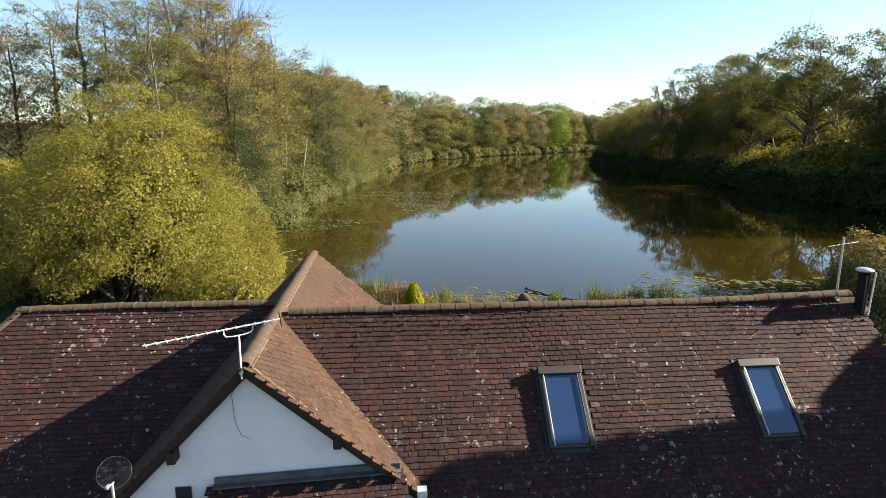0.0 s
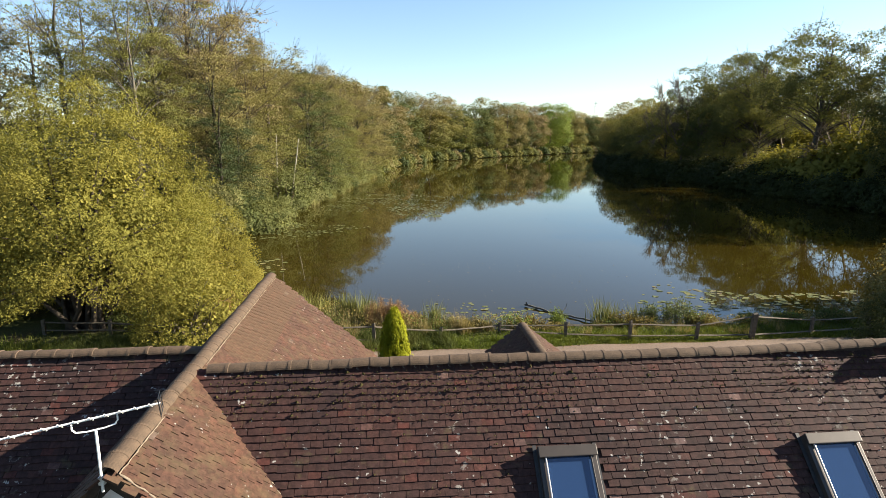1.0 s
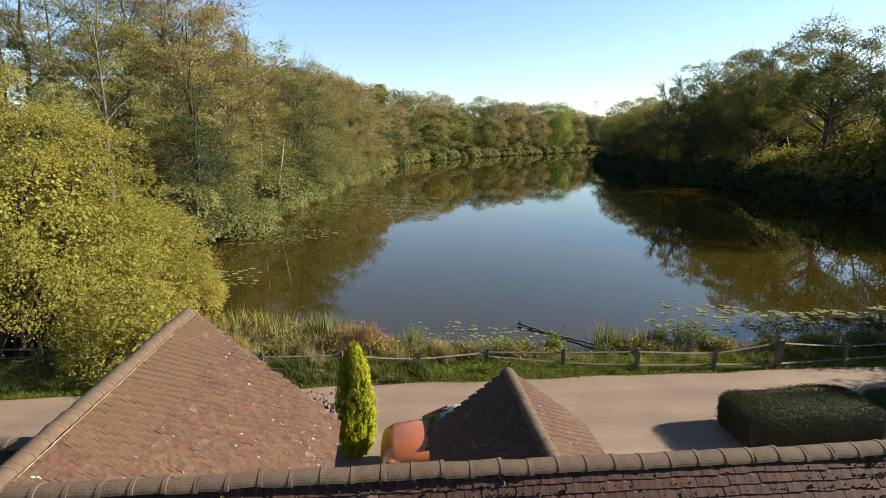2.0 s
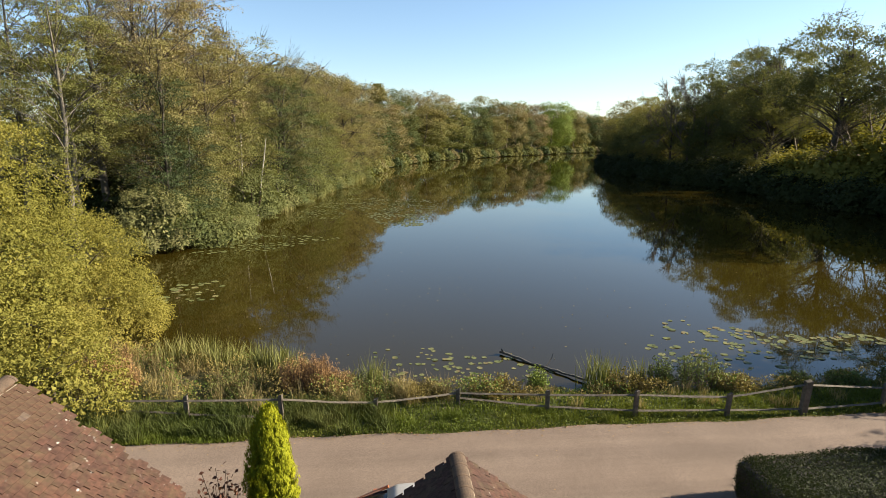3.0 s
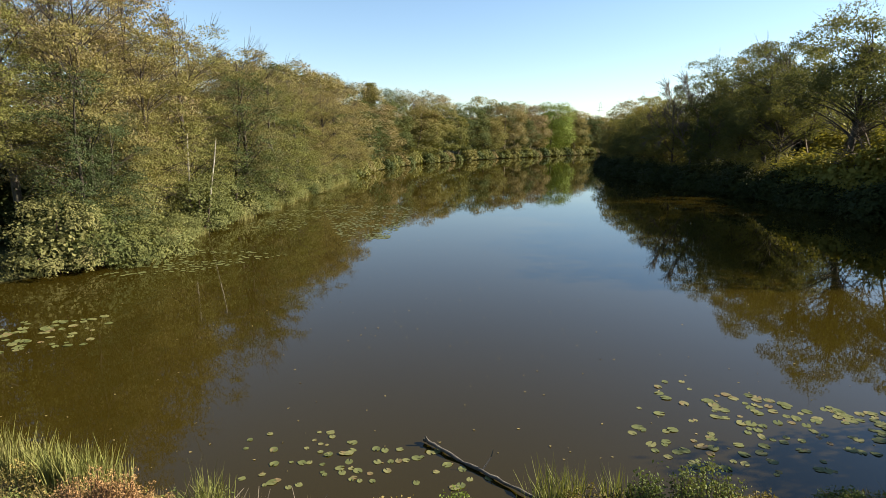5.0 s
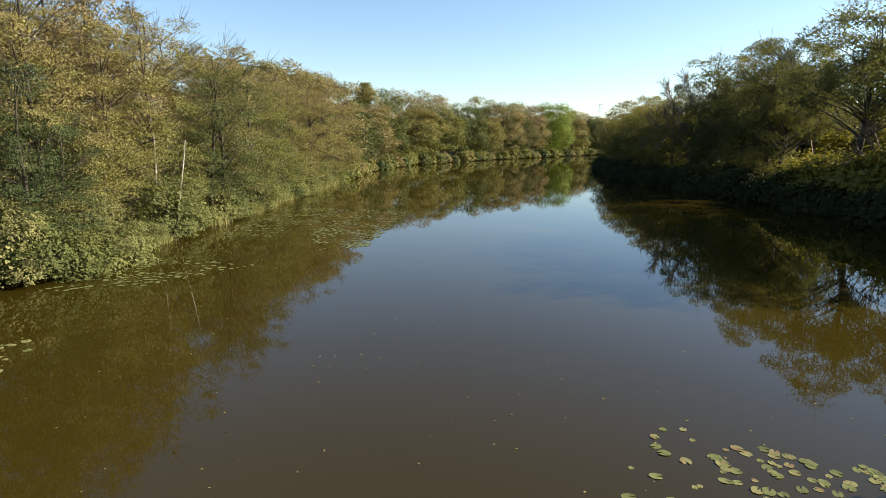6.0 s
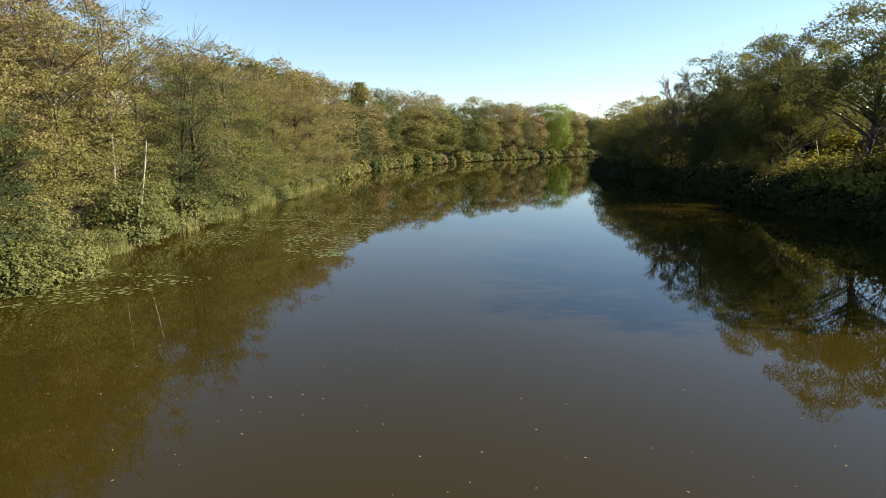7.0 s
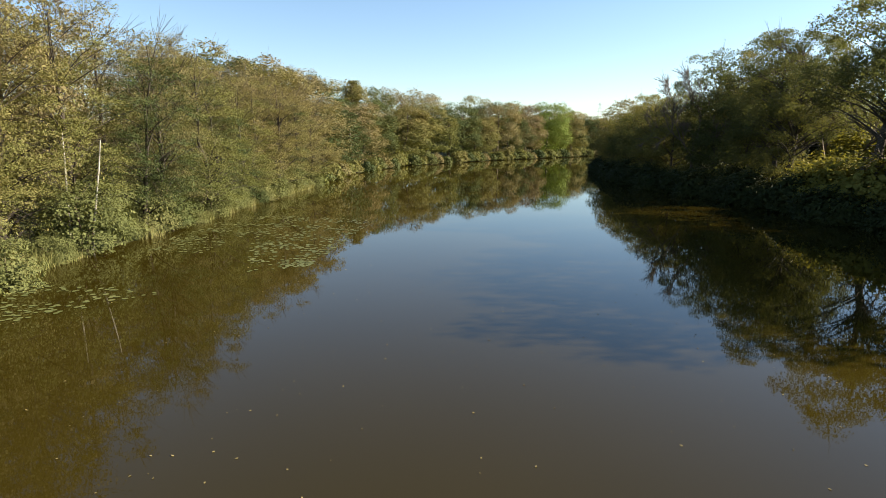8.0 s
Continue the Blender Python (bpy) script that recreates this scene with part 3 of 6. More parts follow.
tiled_slope(roof_fr, (CX, RY, RZ), (1, 0, 0), (0, -S2, -S2), XR - CX, 46, keep_fr, lambda p: 0.2 < p.x < 7.0 and p.y > 9.45, 300)
tiled_slope(roof_fl, (XL - 3.3, RYL, RZL), (1, 0, 0), (0, -S2, -S2), CX - XL + 3.3, 46, keep_fl)
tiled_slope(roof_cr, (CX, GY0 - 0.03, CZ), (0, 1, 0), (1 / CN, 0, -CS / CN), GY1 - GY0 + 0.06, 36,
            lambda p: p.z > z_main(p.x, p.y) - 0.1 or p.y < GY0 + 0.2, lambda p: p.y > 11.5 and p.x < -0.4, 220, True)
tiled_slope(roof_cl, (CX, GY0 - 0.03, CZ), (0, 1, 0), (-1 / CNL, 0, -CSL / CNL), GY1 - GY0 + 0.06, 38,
            lambda p: p.z > z_left(p.y) - 0.1 or p.y < GY0 + 0.2, worn_lit=True)
tiled_slope(roof_sr, (SX, 11.7, SZ), (0, 1, 0), (1 / SN, 0, -SS / SN), SY1 - 11.7, 20, lambda p: p.z > z_main(p.x, p.y) - 0.1, worn_lit=True)
tiled_slope(roof_sl, (SX, 11.7, SZ), (0, 1, 0), (-1 / SN, 0, -SS / SN), SY1 - 11.7, 20, lambda p: p.z > z_main(p.x, p.y) - 0.1, worn_lit=True)
tiled_slope(roof_b, (CX, RY, RZ - 0.02), (1, 0, 0), (0, S2, -S2), XR - CX, 44, lambda p: p.z > z_cross(p.x) - 0.1 and p.z > z_small(p.x) - 0.1)
tiled_slope(roof_bl, (XL - 3.2, RYL, RZL - 0.02), (1, 0, 0), (0, S2, -S2), CX - XL + 3.2, 44, lambda p: p.x > XL - (p.y - RYL) and p.z > z_cross(p.x) - 0.1)
tiled_slope(roof_hip, (XL, EAVEL, RZL), (0, 1, 0), (-S2, 0, -S2), 2 * (RYL - EAVEL), 46, lambda p: abs(p.y - RYL) < XL - p.x + 0.02)


def ridge_tile_mesh():
    """A half-round ridge tile, a little wider at its open end, with a mortar lip."""
    bm = bmesh.new()
    rows = []
    prof = [(0.0, 0.122), (0.25, 0.124), (0.256, 0.131), (0.298, 0.131), (0.3, 0.11)]
    for y, r in prof:
        rows.append([bm.verts.new((r * math.cos(a) * 0.98, y, r * math.sin(a) * 0.74 - 0.082)) for a in np.linspace(0.12, math.pi - 0.12, 11)])
    for a, b in zip(rows, rows[1:]):
        for i in range(10):
            bm.faces.new((a[i], a[i + 1], b[i + 1], b[i]))
    bmesh.ops.recalc_face_normals(bm, faces=bm.faces)
    me = bpy.data.meshes.new("ridge_tile")
    bm.to_mesh(me)
    bm.free()
    me.materials.append(M_RIDGE)
    return me


RIDGE = ridge_tile_mesh()


def ridge_run(a, b, parent):
    a, b = Vector(a), Vector(b)
    d = (b - a).normalized()
    n = max(1, round((b - a).length / 0.292))
    step = (b - a).length / n
    up = Vector((0, 0, 1))
    side = d.cross(up).normalized()
    up = side.cross(d)
    m = Matrix((side, d, up)).transposed().to_4x4()
    for i in range(n):
        ob = new("ridge_tile", RIDGE)
        ob.parent = parent
        j = Euler((radians(trng.normal(0, 1.0)), radians(trng.normal(0, 2.0)), radians(trng.normal(0, 1.2)))).to_matrix().to_4x4()
        q = a + d * (i * step)
        ob.matrix_world = Matrix.Translation(q + Vector((0, 0, 0.07 + 0.012 * math.sin(q.x * 0.9) + trng.normal(0, 0.004)))) @ m @ j @ Matrix.Scale(step / 0.292, 4, (0, 1, 0))


ridge_run((CX + 0.25, RY, RZ), (7.0, RY, RZ), roof_fr)
ridge_run((7.0, RY, RZ), (XR - 0.2, RY, RZ + 0.07), roof_fr)
ridge_run((XL - 0.1, RYL, RZL), (CX - 0.2, RYL, RZL + 0.02), roof_fl)
ridge_run((XL - 3.25, EAVEL, RZL - 3.25), (XL - 0.05, RYL, RZL), roof_hip)
ridge_run((CX, GY0 - 0.04, CZ), (CX, GY1, CZ), roof_cr)
ridge_run((SX, 11.8, SZ), (SX, SY1, SZ), roof_sr)


def ragged_line(name, pts, radius, material, parent, seed, label=""):
    """A rough, uneven bead along a line."""
    r = np.random.default_rng(seed)
    pts = [Vector(p) for p in pts]
    path = []
    for a, b in zip(pts, pts[1:]):
        k = max(2, int((b - a).length / 0.06))
        path += [a.lerp(b, i / k) for i in range(k)]
    path = np.array([*path, pts[-1]], float) + r.normal(0, radius * 0.25, (len(path) + 1, 3))
    v, f = tubes([(path, radius * r.uniform(0.5, 1.3, len(path)))], 6)
    return piece(name, np_mesh(name, v, f), material, parent, label, True)


off = 0.115
ragged_line("mortar_bed", [(CX + off, GY0, CZ - 0.045), (CX + off, GY1, CZ - 0.045)], 0.011, M_MORTAR, roof_cr, 3, "pale crumbling mortar bedding")
ragged_line("mortar_bed", [(SX + 0.12, 11.9, SZ - 0.04), (SX + 0.12, SY1, SZ - 0.04)], 0.012, M_MORTAR, roof_sr, 4)
# valleys where the slopes meet
ragged_line("valley_mortar", [(CX + 0.2, RY - 0.2, RZ - 0.16), (CX + 2.5 / CS, RY - 2.5, RZ - 2.47)], 0.011, M_MORTAR, roof_fr, 5)
ragged_line("verge_mortar", [(CX + 0.1, GY0 + 0.02, CZ - 0.05), (0.7, GY0 + 0.02, z_cross(0.7) + 0.0)], 0.014, M_MORTAR, roof_cr, 6)
ragged_line("verge_mortar", [(CX + 0.1, GY1 - 0.02, CZ - 0.05), (0.7, GY1 - 0.02, z_cross(0.7) + 0.0)], 0.016, M_MORTAR, roof_cr, 8)
ragged_line("verge_mortar", [(XR - 0.02, RY, RZ), (XR - 0.02, EAVE, RZ - RY + EAVE + 0.02)], 0.018, M_MORTAR, roof_fr, 9)


def verge_board(sign, y, x_end, zf, cx, cz, parent):
    bm = bmesh.new()
    a = [(cx, y, cz - 0.05), (x_end, y, zf(x_end) - 0.05), (x_end, y, zf(x_end) - 0.2), (cx, y, cz - 0.23)]
    va = [bm.verts.new(p) for p in a]
    vb = [bm.verts.new((p[0], p[1] + 0.14, p[2])) for p in a]
    bm.faces.new(va), bm.faces.new(vb[::-1])
    for i in range(4):
        bm.faces.new((va[i], va[(i + 1) % 4], vb[(i + 1) % 4], vb[i]))
    part("verge_board", bm, M_DARKWOOD, parent, "dark stained timber verge board")


verge_board(1, GY0 + 0.04, 0.7, z_cross, CX, CZ, house)
verge_board(-1, GY0 + 0.04, -4.65, z_cross, CX, CZ, house)
verge_board(1, GY1 - 0.2, 0.7, z_cross, CX, CZ, house)
verge_board(-1, GY1 - 0.2, -4.65, z_cross, CX, CZ, house)
for x, z in ((-0.66, 3.24), (-3.12, 3.12)):
    part("bracket", boxed((x, 7.94, z), (0.13, 0.26, 0.2), None, 0.02), M_DARKWOOD, house, "dark timber purlin end")
part("gutter", rod((5.88, 11.9, 1.80), (5.88, SY1 + 0.1, 1.80), 0.055), M_BLACK, house)
part("gutter", rod((0.6, EAVE - 0.05, RZ - RY + EAVE - 0.08), (XR, EAVE - 0.05, RZ - RY + EAVE - 0.08), 0.055), M_BLACK, house)

# lean-to below the gable
lean = part("lean_to_roof", slab([(-2.6, 8.02, 2.54), (0.35, 8.02, 2.66), (0.35, 6.7, 2.02), (-2.6, 6.7, 1.9)], 0.08), M_UNDER, house, "lean-to roof below the gable")
LN = math.hypot(1.32, 0.64)
tiled_slope(lean, (-2.6, 8.0, 2.55), (0.99918, 0, 0.0406), (0, -1.32 / LN, -0.64 / LN), 2.95, 14, lambda p: True)
tip = pose(-1.13, 0, 2.68, 0, -2.33)
bm = boxed((0, 7.97, 0), (2.86, 0.05, 0.11), tip, 0.008)
add_box(bm, (0, 7.9, -0.055), (2.86, 0.12, 0.02), tip, 0.0)
part("flashing", bm, M_LEAD, house, "dull lead flashing with mossy edge")
part("wall", boxed((-1.13, 7.0, 0.4), (2.7, 0.2, 3.0)), M_RENDER, house)
part("end_tile", boxed((-2.63, 7.4, 2.3), (0.1, 1.25, 0.14), None, 0.02), M_BRICK, house, "bright red terracotta verge tile")
part("kneeler", boxed((0.63, 7.80, 2.36), (0.16, 0.16, 0.12), None, 0.015), M_WHITE, house, "white box at the verge foot")
bm = bmesh.new()
for i in range(7):
    add_box(bm, (-3.15 + i * 0.036, 8.0, 2.44), (0.012, 0.03, 0.2))
for i in range(5):
    add_box(bm, (-3.04, 8.0, 2.36 + i * 0.04), (0.24, 0.03, 0.012))
part("air_vent", bm, M_BLACK, house, "dark air grating")


def moss_patch():
    r = np.random.default_rng(12)
    n = 1900
    x = r.uniform(CX + 0.3, XR - 0.1, n)
    s = np.abs(r.normal(0, 0.32, n)) + 0.12
    far = r.random(n) < 0.18
    s[far] = r.uniform(0.1, 3.9, far.sum())
    s = 0.1 * np.round(s / 0.1) + r.normal(0.06, 0.012, n)
    keep = (x - CX) * CS > s * S2 - 0.02
    keep &= ~(np.logical_or((x > 2.75) & (x < 3.7), (x > 6.55) & (x < 7.5)) & (s > 1.25) & (s < 2.9))
    x, s = x[keep], s[keep]
    n = len(x)
    c = np.stack([x, RY - s * S2 - 0.03, RZ - s * S2 + 0.035], 1)
    rad = r.uniform(0.006, 0.017, n) * np.where(r.random(n) < 0.08, 1.8, 1)
    d = np.array([(1, 0, 0), (0, 1, 0), (-1, 0, 0), (0, -1, 0), (0, 0, 0.9), (0, 0, 0.9)])
    v = c[:, None] + rad[:, None, None] * (d[None] + r.normal(0, 0.22, (n, 6, 3)))
    k = 6 * np.arange(n)[:, None]
    f = np.concatenate([k + [[0, 1, 4, 5]], k + [[1, 2, 5, 4]], k + [[2, 3, 4, 5]], k + [[3, 0, 5, 4]]], 1)
    tagged(piece("moss", np_mesh("moss", v.reshape(-1, 3), f.reshape(-1, 4)), M_MOSS, roof_fr, "small dark cushions of moss"), kind="stuff")


moss_patch()


# ---- things on the roof ----
def skylight(x0, x1):
    """A centre-pivot roof window lying in the front slope."""
    w, ln = x1 - x0, (SKY_TOP - SKY_LOW) / S2
    y, z = (SKY_TOP + SKY_LOW) / 2, RZ - RY + (SKY_TOP + SKY_LOW) / 2
    t = thing("skylight", (0, 0, 0), "roof window with bronze frame, sky blue tinted into its pane", "roof window", "roof windows")
    t.matrix_world = Matrix.Translation((x0 + w / 2, y, z)) @ pose(0, 0, 0, 45)
    h = 0.13
    bm = bmesh.new()
    for sx in (-1, 1):
        add_box(bm, (sx * (w / 2 - 0.045), 0, h / 2 - 0.02), (0.09, ln, h + 0.04), None, 0.008)
    add_box(bm, (0, -ln / 2 + 0.05, h / 2 - 0.03), (w - 0.18, 0.1, h), None, 0.008)
    add_box(bm, (0, ln / 2 - 0.05, h / 2 - 0.02), (w - 0.18, 0.1, h + 0.04), None, 0.008)
    part("frame", bm, M_SKYFRAME, t)
    # Left edge is painted bright as if catching sun from the right.
    part("sash_edge", boxed((-(w / 2 - 0.085), -0.06, h + 0.025), (0.02, ln - 0.16, 0.03), None, 0.006), M_SKYEDGE_LIT, t, "metal sash edge painted bright for sun")
    part("sash_edge", boxed((w / 2 - 0.085, -0.06, h + 0.025), (0.012, ln - 0.16, 0.03), None, 0.004), M_SKYFRAME, t)
    part("top_cover", boxed((0, ln / 2 - 0.07, h + 0.035), (w + 0.02, 0.15, 0.045), None, 0.012), M_SKYCAP, t)
    part("pane", boxed((0, -0.03, h - 0.01), (w - 0.17, ln - 0.17, 0.016)), M_PANE, t, "glass pane with the blue of the sky in its tint").visible_shadow = False
    bm = bmesh.new()
    add_box(bm, (0, -0.03, -0.42), (w - 0.1, ln - 0.1, 0.02))
    for sx in (-1, 1):
        add_box(bm, (sx * (w / 2 - 0.06), -0.03, -0.2), (0.02, ln - 0.12, 0.44))
    part("shaft", bm, M_UNDER, t)
    bm = bmesh.new()
    add_box(bm, (0, -ln / 2 - 0.09, 0.05), (w + 0.16, 0.2, 0.012), pose(0, 0, 0, 3))
    for sx in (-1, 1):
        add_box(bm, (sx * (w / 2 + 0.025), 0, 0.045), (0.05, ln + 0.1, 0.014))
    part("flashing", bm, M_BLACK, t)
    return t


skylight(*SKY[0])
skylight(*SKY[1])


def tv_aerial(at, mast, boom, n, length, label):
    """A mast with a long boom of short cross rods."""
    t = thing("tv_aerial", at, label, "aerial")
    part("mast", rod((0, 0, -0.1), (0, 0, mast - 0.125), 0.014), M_WHITE, t)
    d = Vector(boom).normalized()
    c = Vector((0, 0, mast))
    a, b = c - d * length * 0.68, c + d * length * 0.32
    part("boom", rod(a, b, 0.011), M_WHITE, t)
    side = d.cross(Vector((0, 0, 1))).normalized()
    up = side.cross(d)
    for i in range(n):
        p = a.lerp(b, (i + 0.3) / n)
        q = (side * 0.82 + up * 0.57).normalized() * 0.075
        part("director", rod(p - q, p + q, 0.006, None, 6), M_WHITE, t)
    u = [c + d * q - Vector((0, 0, w)) for q, w in ((-0.2, 0.0), (-0.2, 0.07), (-0.17, 0.11), (-0.08, 0.125), (0.08, 0.125), (0.17, 0.11), (0.2, 0.07), (0.2, 0.0))]
    piece("bracket", np_mesh("bracket", *tubes([(np.array(u), [0.01] * 8)], 6)), M_WHITE, t, "bent tube bracket")
    bars = []
    for q in (-0.09, -0.045, 0.0, 0.045, 0.09):
        bars.append((np.array([b + up * q - side * 0.11, b + up * q + side * 0.11]), [0.005, 0.005]))
    for q in (-0.11, 0.11):
        bars.append((np.array([b + side * q - up * 0.1, b + side * q + up * 0.1]), [0.005, 0.005]))
    piece("reflector", np_mesh("reflector", *tubes(bars, 4)), M_BLACK, t, "dark barred reflector")
    part("clamp", boxed((0, 0.02, 0.02), (0.06, 0.08, 0.09), None, 0.01), M_WHITE, t)
    return t


tv_aerial((-2.0, 7.80, 4.46), 0.69, (1.83, 0.5, 0.19), 14, 1.84, "galvanised long television aerial clamped to the gable apex")
fl = thing("chimney_flue", (9.74, 10.12, 4.1), "dark round flue with a pale domed metal cowl", "chimney")
part("pipe", rod((0, 0, -2.6), (0, 0, 1.06), 0.1, None, 20), M_FLUE, fl, "", True)
# Pale rod stands for the bright sunlit edge of the dark pipe.
part("lit_edge_rod", rod((0.06, -0.12, -0.6), (0.17, -0.09, 1.08), 0.016, None, 8), M_WHITE, fl, "thin pale rod standing for the sunlit edge of the pipe")
bm = bmesh.new()
bmesh.ops.create_uvsphere(bm, u_segments=20, v_segments=10, radius=0.165, matrix=Matrix.Translation((0, 0, 1.11)) @ Matrix.Diagonal((1, 1, 0.32, 1)))
part("cowl", bm, M_METAL, fl, "pale domed cowl", True)
part("cowl_ring", rod((0, 0, 1.05), (0, 0, 1.11), 0.13, None, 20), M_FLUE, fl)
mast = thing("small_aerial", (9.62, 10.62, 4.4), "thin mast with a small aerial of pale rods", "aerial")
part("mast", rod((0, 0, -0.1), (0, 0, 1.4), 0.022), M_METAL, mast)
part("boom", rod((-0.2, 0.07, 1.2), (0.2, -0.07, 1.3), 0.009), M_METAL, mast)
for k in range(6):
    p = Vector((-0.2, 0.07, 1.2)).lerp(Vector((0.2, -0.07, 1.3)), k / 5)
    part("rod", rod(p + Vector((-0.16, -0.1, 0.01)), p + Vector((0.16, 0.1, -0.01)), 0.006, None, 6), M_METAL, mast)


def satellite_dish():
    t = thing("satellite_dish", (-3.72, 7.3, 2.72), "dark mesh satellite dish on a pale pole beside the gable", "satellite dish")
    m = pose(-0.05, 0.2, 0.42, 62, 0, 20)

    def bowl(r, a):
        q = m @ Vector((r * math.cos(a), r * math.sin(a), 0.55 * r * r))
        return (q.x, q.y, q.z)

    ang = np.linspace(0, 2 * math.pi, 33)
    wires = [(np.array([bowl(0.22 * k / 9, a) for a in ang]), [0.0014] * 33) for k in range(2, 9)]
    wires += [(np.array([bowl(q, a) for q in (0.03, 0.08, 0.15, 0.22)]), [0.0014] * 4) for a in ang[:-1:2]]
    piece("dish_mesh", np_mesh("dish_mesh", *tubes(wires, 3)), M_BLACK, t, "dark wire mesh bowl")
    piece("dish_rim", np_mesh("dish_rim", *tubes([(np.array([bowl(0.22, a) for a in ang]), [0.003] * 33)], 5)), M_LEAD, t)
    part("pole", rod((0.06, -0.1, -3.7), (0.0, 0, 0.36), 0.02), M_METAL, t)
    part("receiver", boxed((0.0, -0.12, 0.40), (0.04, 0.09, 0.045), None, 0.012), M_METAL, t)
    bm = rod((0.0, 0.05, 0.36), (0.0, -0.14, 0.39), 0.012)
    part("arm", bm, M_METAL, t)


satellite_dish()
vp = thing("vent_pipe", (-4.75, 7.35, 2.2), "short dark soil vent pipe by the shaded slope", "pipe")
part("pipe", rod((0, 0, -3.2), (0, 0, 0.42), 0.055, None, 14), M_BLACK, vp)
part("cap", rod((0, 0, 0.40), (0, 0, 0.47), 0.07, 0.05, 14), M_BLACK, vp)
cable = thing("aerial_cable", (0, 0, 0), "thin grey cable hanging down the white gable wall", "cable")
v, f = tubes([([(-2.0, 7.80, 4.46), (-2.1, 7.86, 4.25), (-2.22, 8.0, 4.02), (-2.2, 8.005, 3.6), (-2.12, 8.005, 3.35), (-2.0, 8.005, 3.3)], [0.004] * 6)], 5)
piece("cable_run", np_mesh("cable_run", v, f), M_LEAD, cable)


# ---- trees and shrubs ----
def shells(r, c, rad, per, flat, heart, size, spread, h, slim=0.66, sprig=3, droop=0.12, open_side=0.25, loose=0.36):
    """Leaves in short sprigs over the upper and outer skin of rounded boughs."""
    n = len(c) * per // sprig
    k = np.repeat(np.arange(len(c)), per // sprig)[:n]
    n = len(k)
    e = r.normal(size=(n, 3))
    e /= np.linalg.norm(e, axis=1)[:, None]
    out = (c - heart) / np.array([spread, spread, 0.5 * h])
    out /= np.linalg.norm(out, axis=1)[:, None] + 1e-9
    away = (e * (out[k] + np.array([0, 0, 0.35]))).sum(1)
    flip = (away < -open_side)
    e[flip] *= -1
    bump = 1 + 0.13 * np.sin(4 * e[:, 0] + 3 * k) * np.cos(4 * e[:, 2] + k) + r.normal(0, 0.05, n)
    q = np.where(r.random(n) < 0.3, r.uniform(0.5, 0.85, n), r.uniform(0.78, 1.08, n)) * bump * rad[k]
    base = c[k] + e * q[:, None] * np.array([1, 1, flat])
    way = e * np.array([1, 1, 0.6]) + r.normal(0, 0.45, (n, 3)) + np.array([0, 0, -droop])
    way /= np.linalg.norm(way, axis=1)[:, None]
    j = np.tile(np.arange(sprig), n)
    kk = np.repeat(np.arange(n), sprig)
    pos = base[kk] + way[kk] * ((j - sprig / 2) * size * 0.55)[:, None] + r.normal(0, size * 0.3, (n * sprig, 3))
    face = e[kk] / np.array([1, 1, flat]) * 0.8 + 0.5 * out[k][kk] + np.array([0, 0, 0.4])
    return leaf_quads(r, pos, size, 0.0, slim, 0.35, way[kk] * 0.6, face, loose)


def sprays(r, c, rad, per, flat, heart, size, spread, h, sub=10, slim=0.66, open_side=0.25, loose=0.6, fan=0.5):
    """Leaves in flat, drooping fans, several to a bough, with shaded gaps between them."""
    n = len(c) * sub
    k = np.repeat(np.arange(len(c)), sub)
    e = r.normal(size=(n, 3))
    e /= np.linalg.norm(e, axis=1)[:, None]
    out = (c - heart) / np.array([spread, spread, 0.5 * h])
    out /= np.linalg.norm(out, axis=1)[:, None] + 1e-9
    flip = (e * (out[k] + np.array([0, 0, 0.2]))).sum(1) < -open_side
    e[flip] *= -1
    mid = c[k] + e * (rad[k] * r.uniform(0.4, 1.08, n))[:, None] * np.array([1, 1, flat])
    o = 0.7 * e + 0.7 * out[k] + r.normal(0, 0.25, (n, 3))
    o[:, 2] = 0.15 * o[:, 2] - 0.12
    o /= np.linalg.norm(o, axis=1)[:, None] + 1e-9
    side = np.cross(o, np.array([0, 0, 1.0]))
    side /= np.linalg.norm(side, axis=1)[:, None] + 1e-9
    up = np.cross(side, o) + 0.45 * o
    up /= np.linalg.norm(up, axis=1)[:, None]
    wide = rad[k] * fan * r.uniform(0.6, 1.25, n)
    each = max(1, per // sub)
    kk = np.repeat(np.arange(n), each)
    m = len(kk)
    a, q = r.uniform(0, 2 * np.pi, m), np.sqrt(r.random(m))
    u, w = (1.25 * q * np.cos(a))[:, None], (0.8 * q * np.sin(a))[:, None]
    pos = mid[kk] + wide[kk][:, None] * (o[kk] * u + side[kk] * w) + r.normal(0, 0.07, (m, 3)) * (0.4 + wide[kk][:, None])
    pos[:, 2] -= (0.28 * wide[kk] * q * q)
    return leaf_quads(r, pos, size, 0.0, slim, 0.4, o[kk] * 0.6, up[kk] + 0.35 * e[kk], loose)


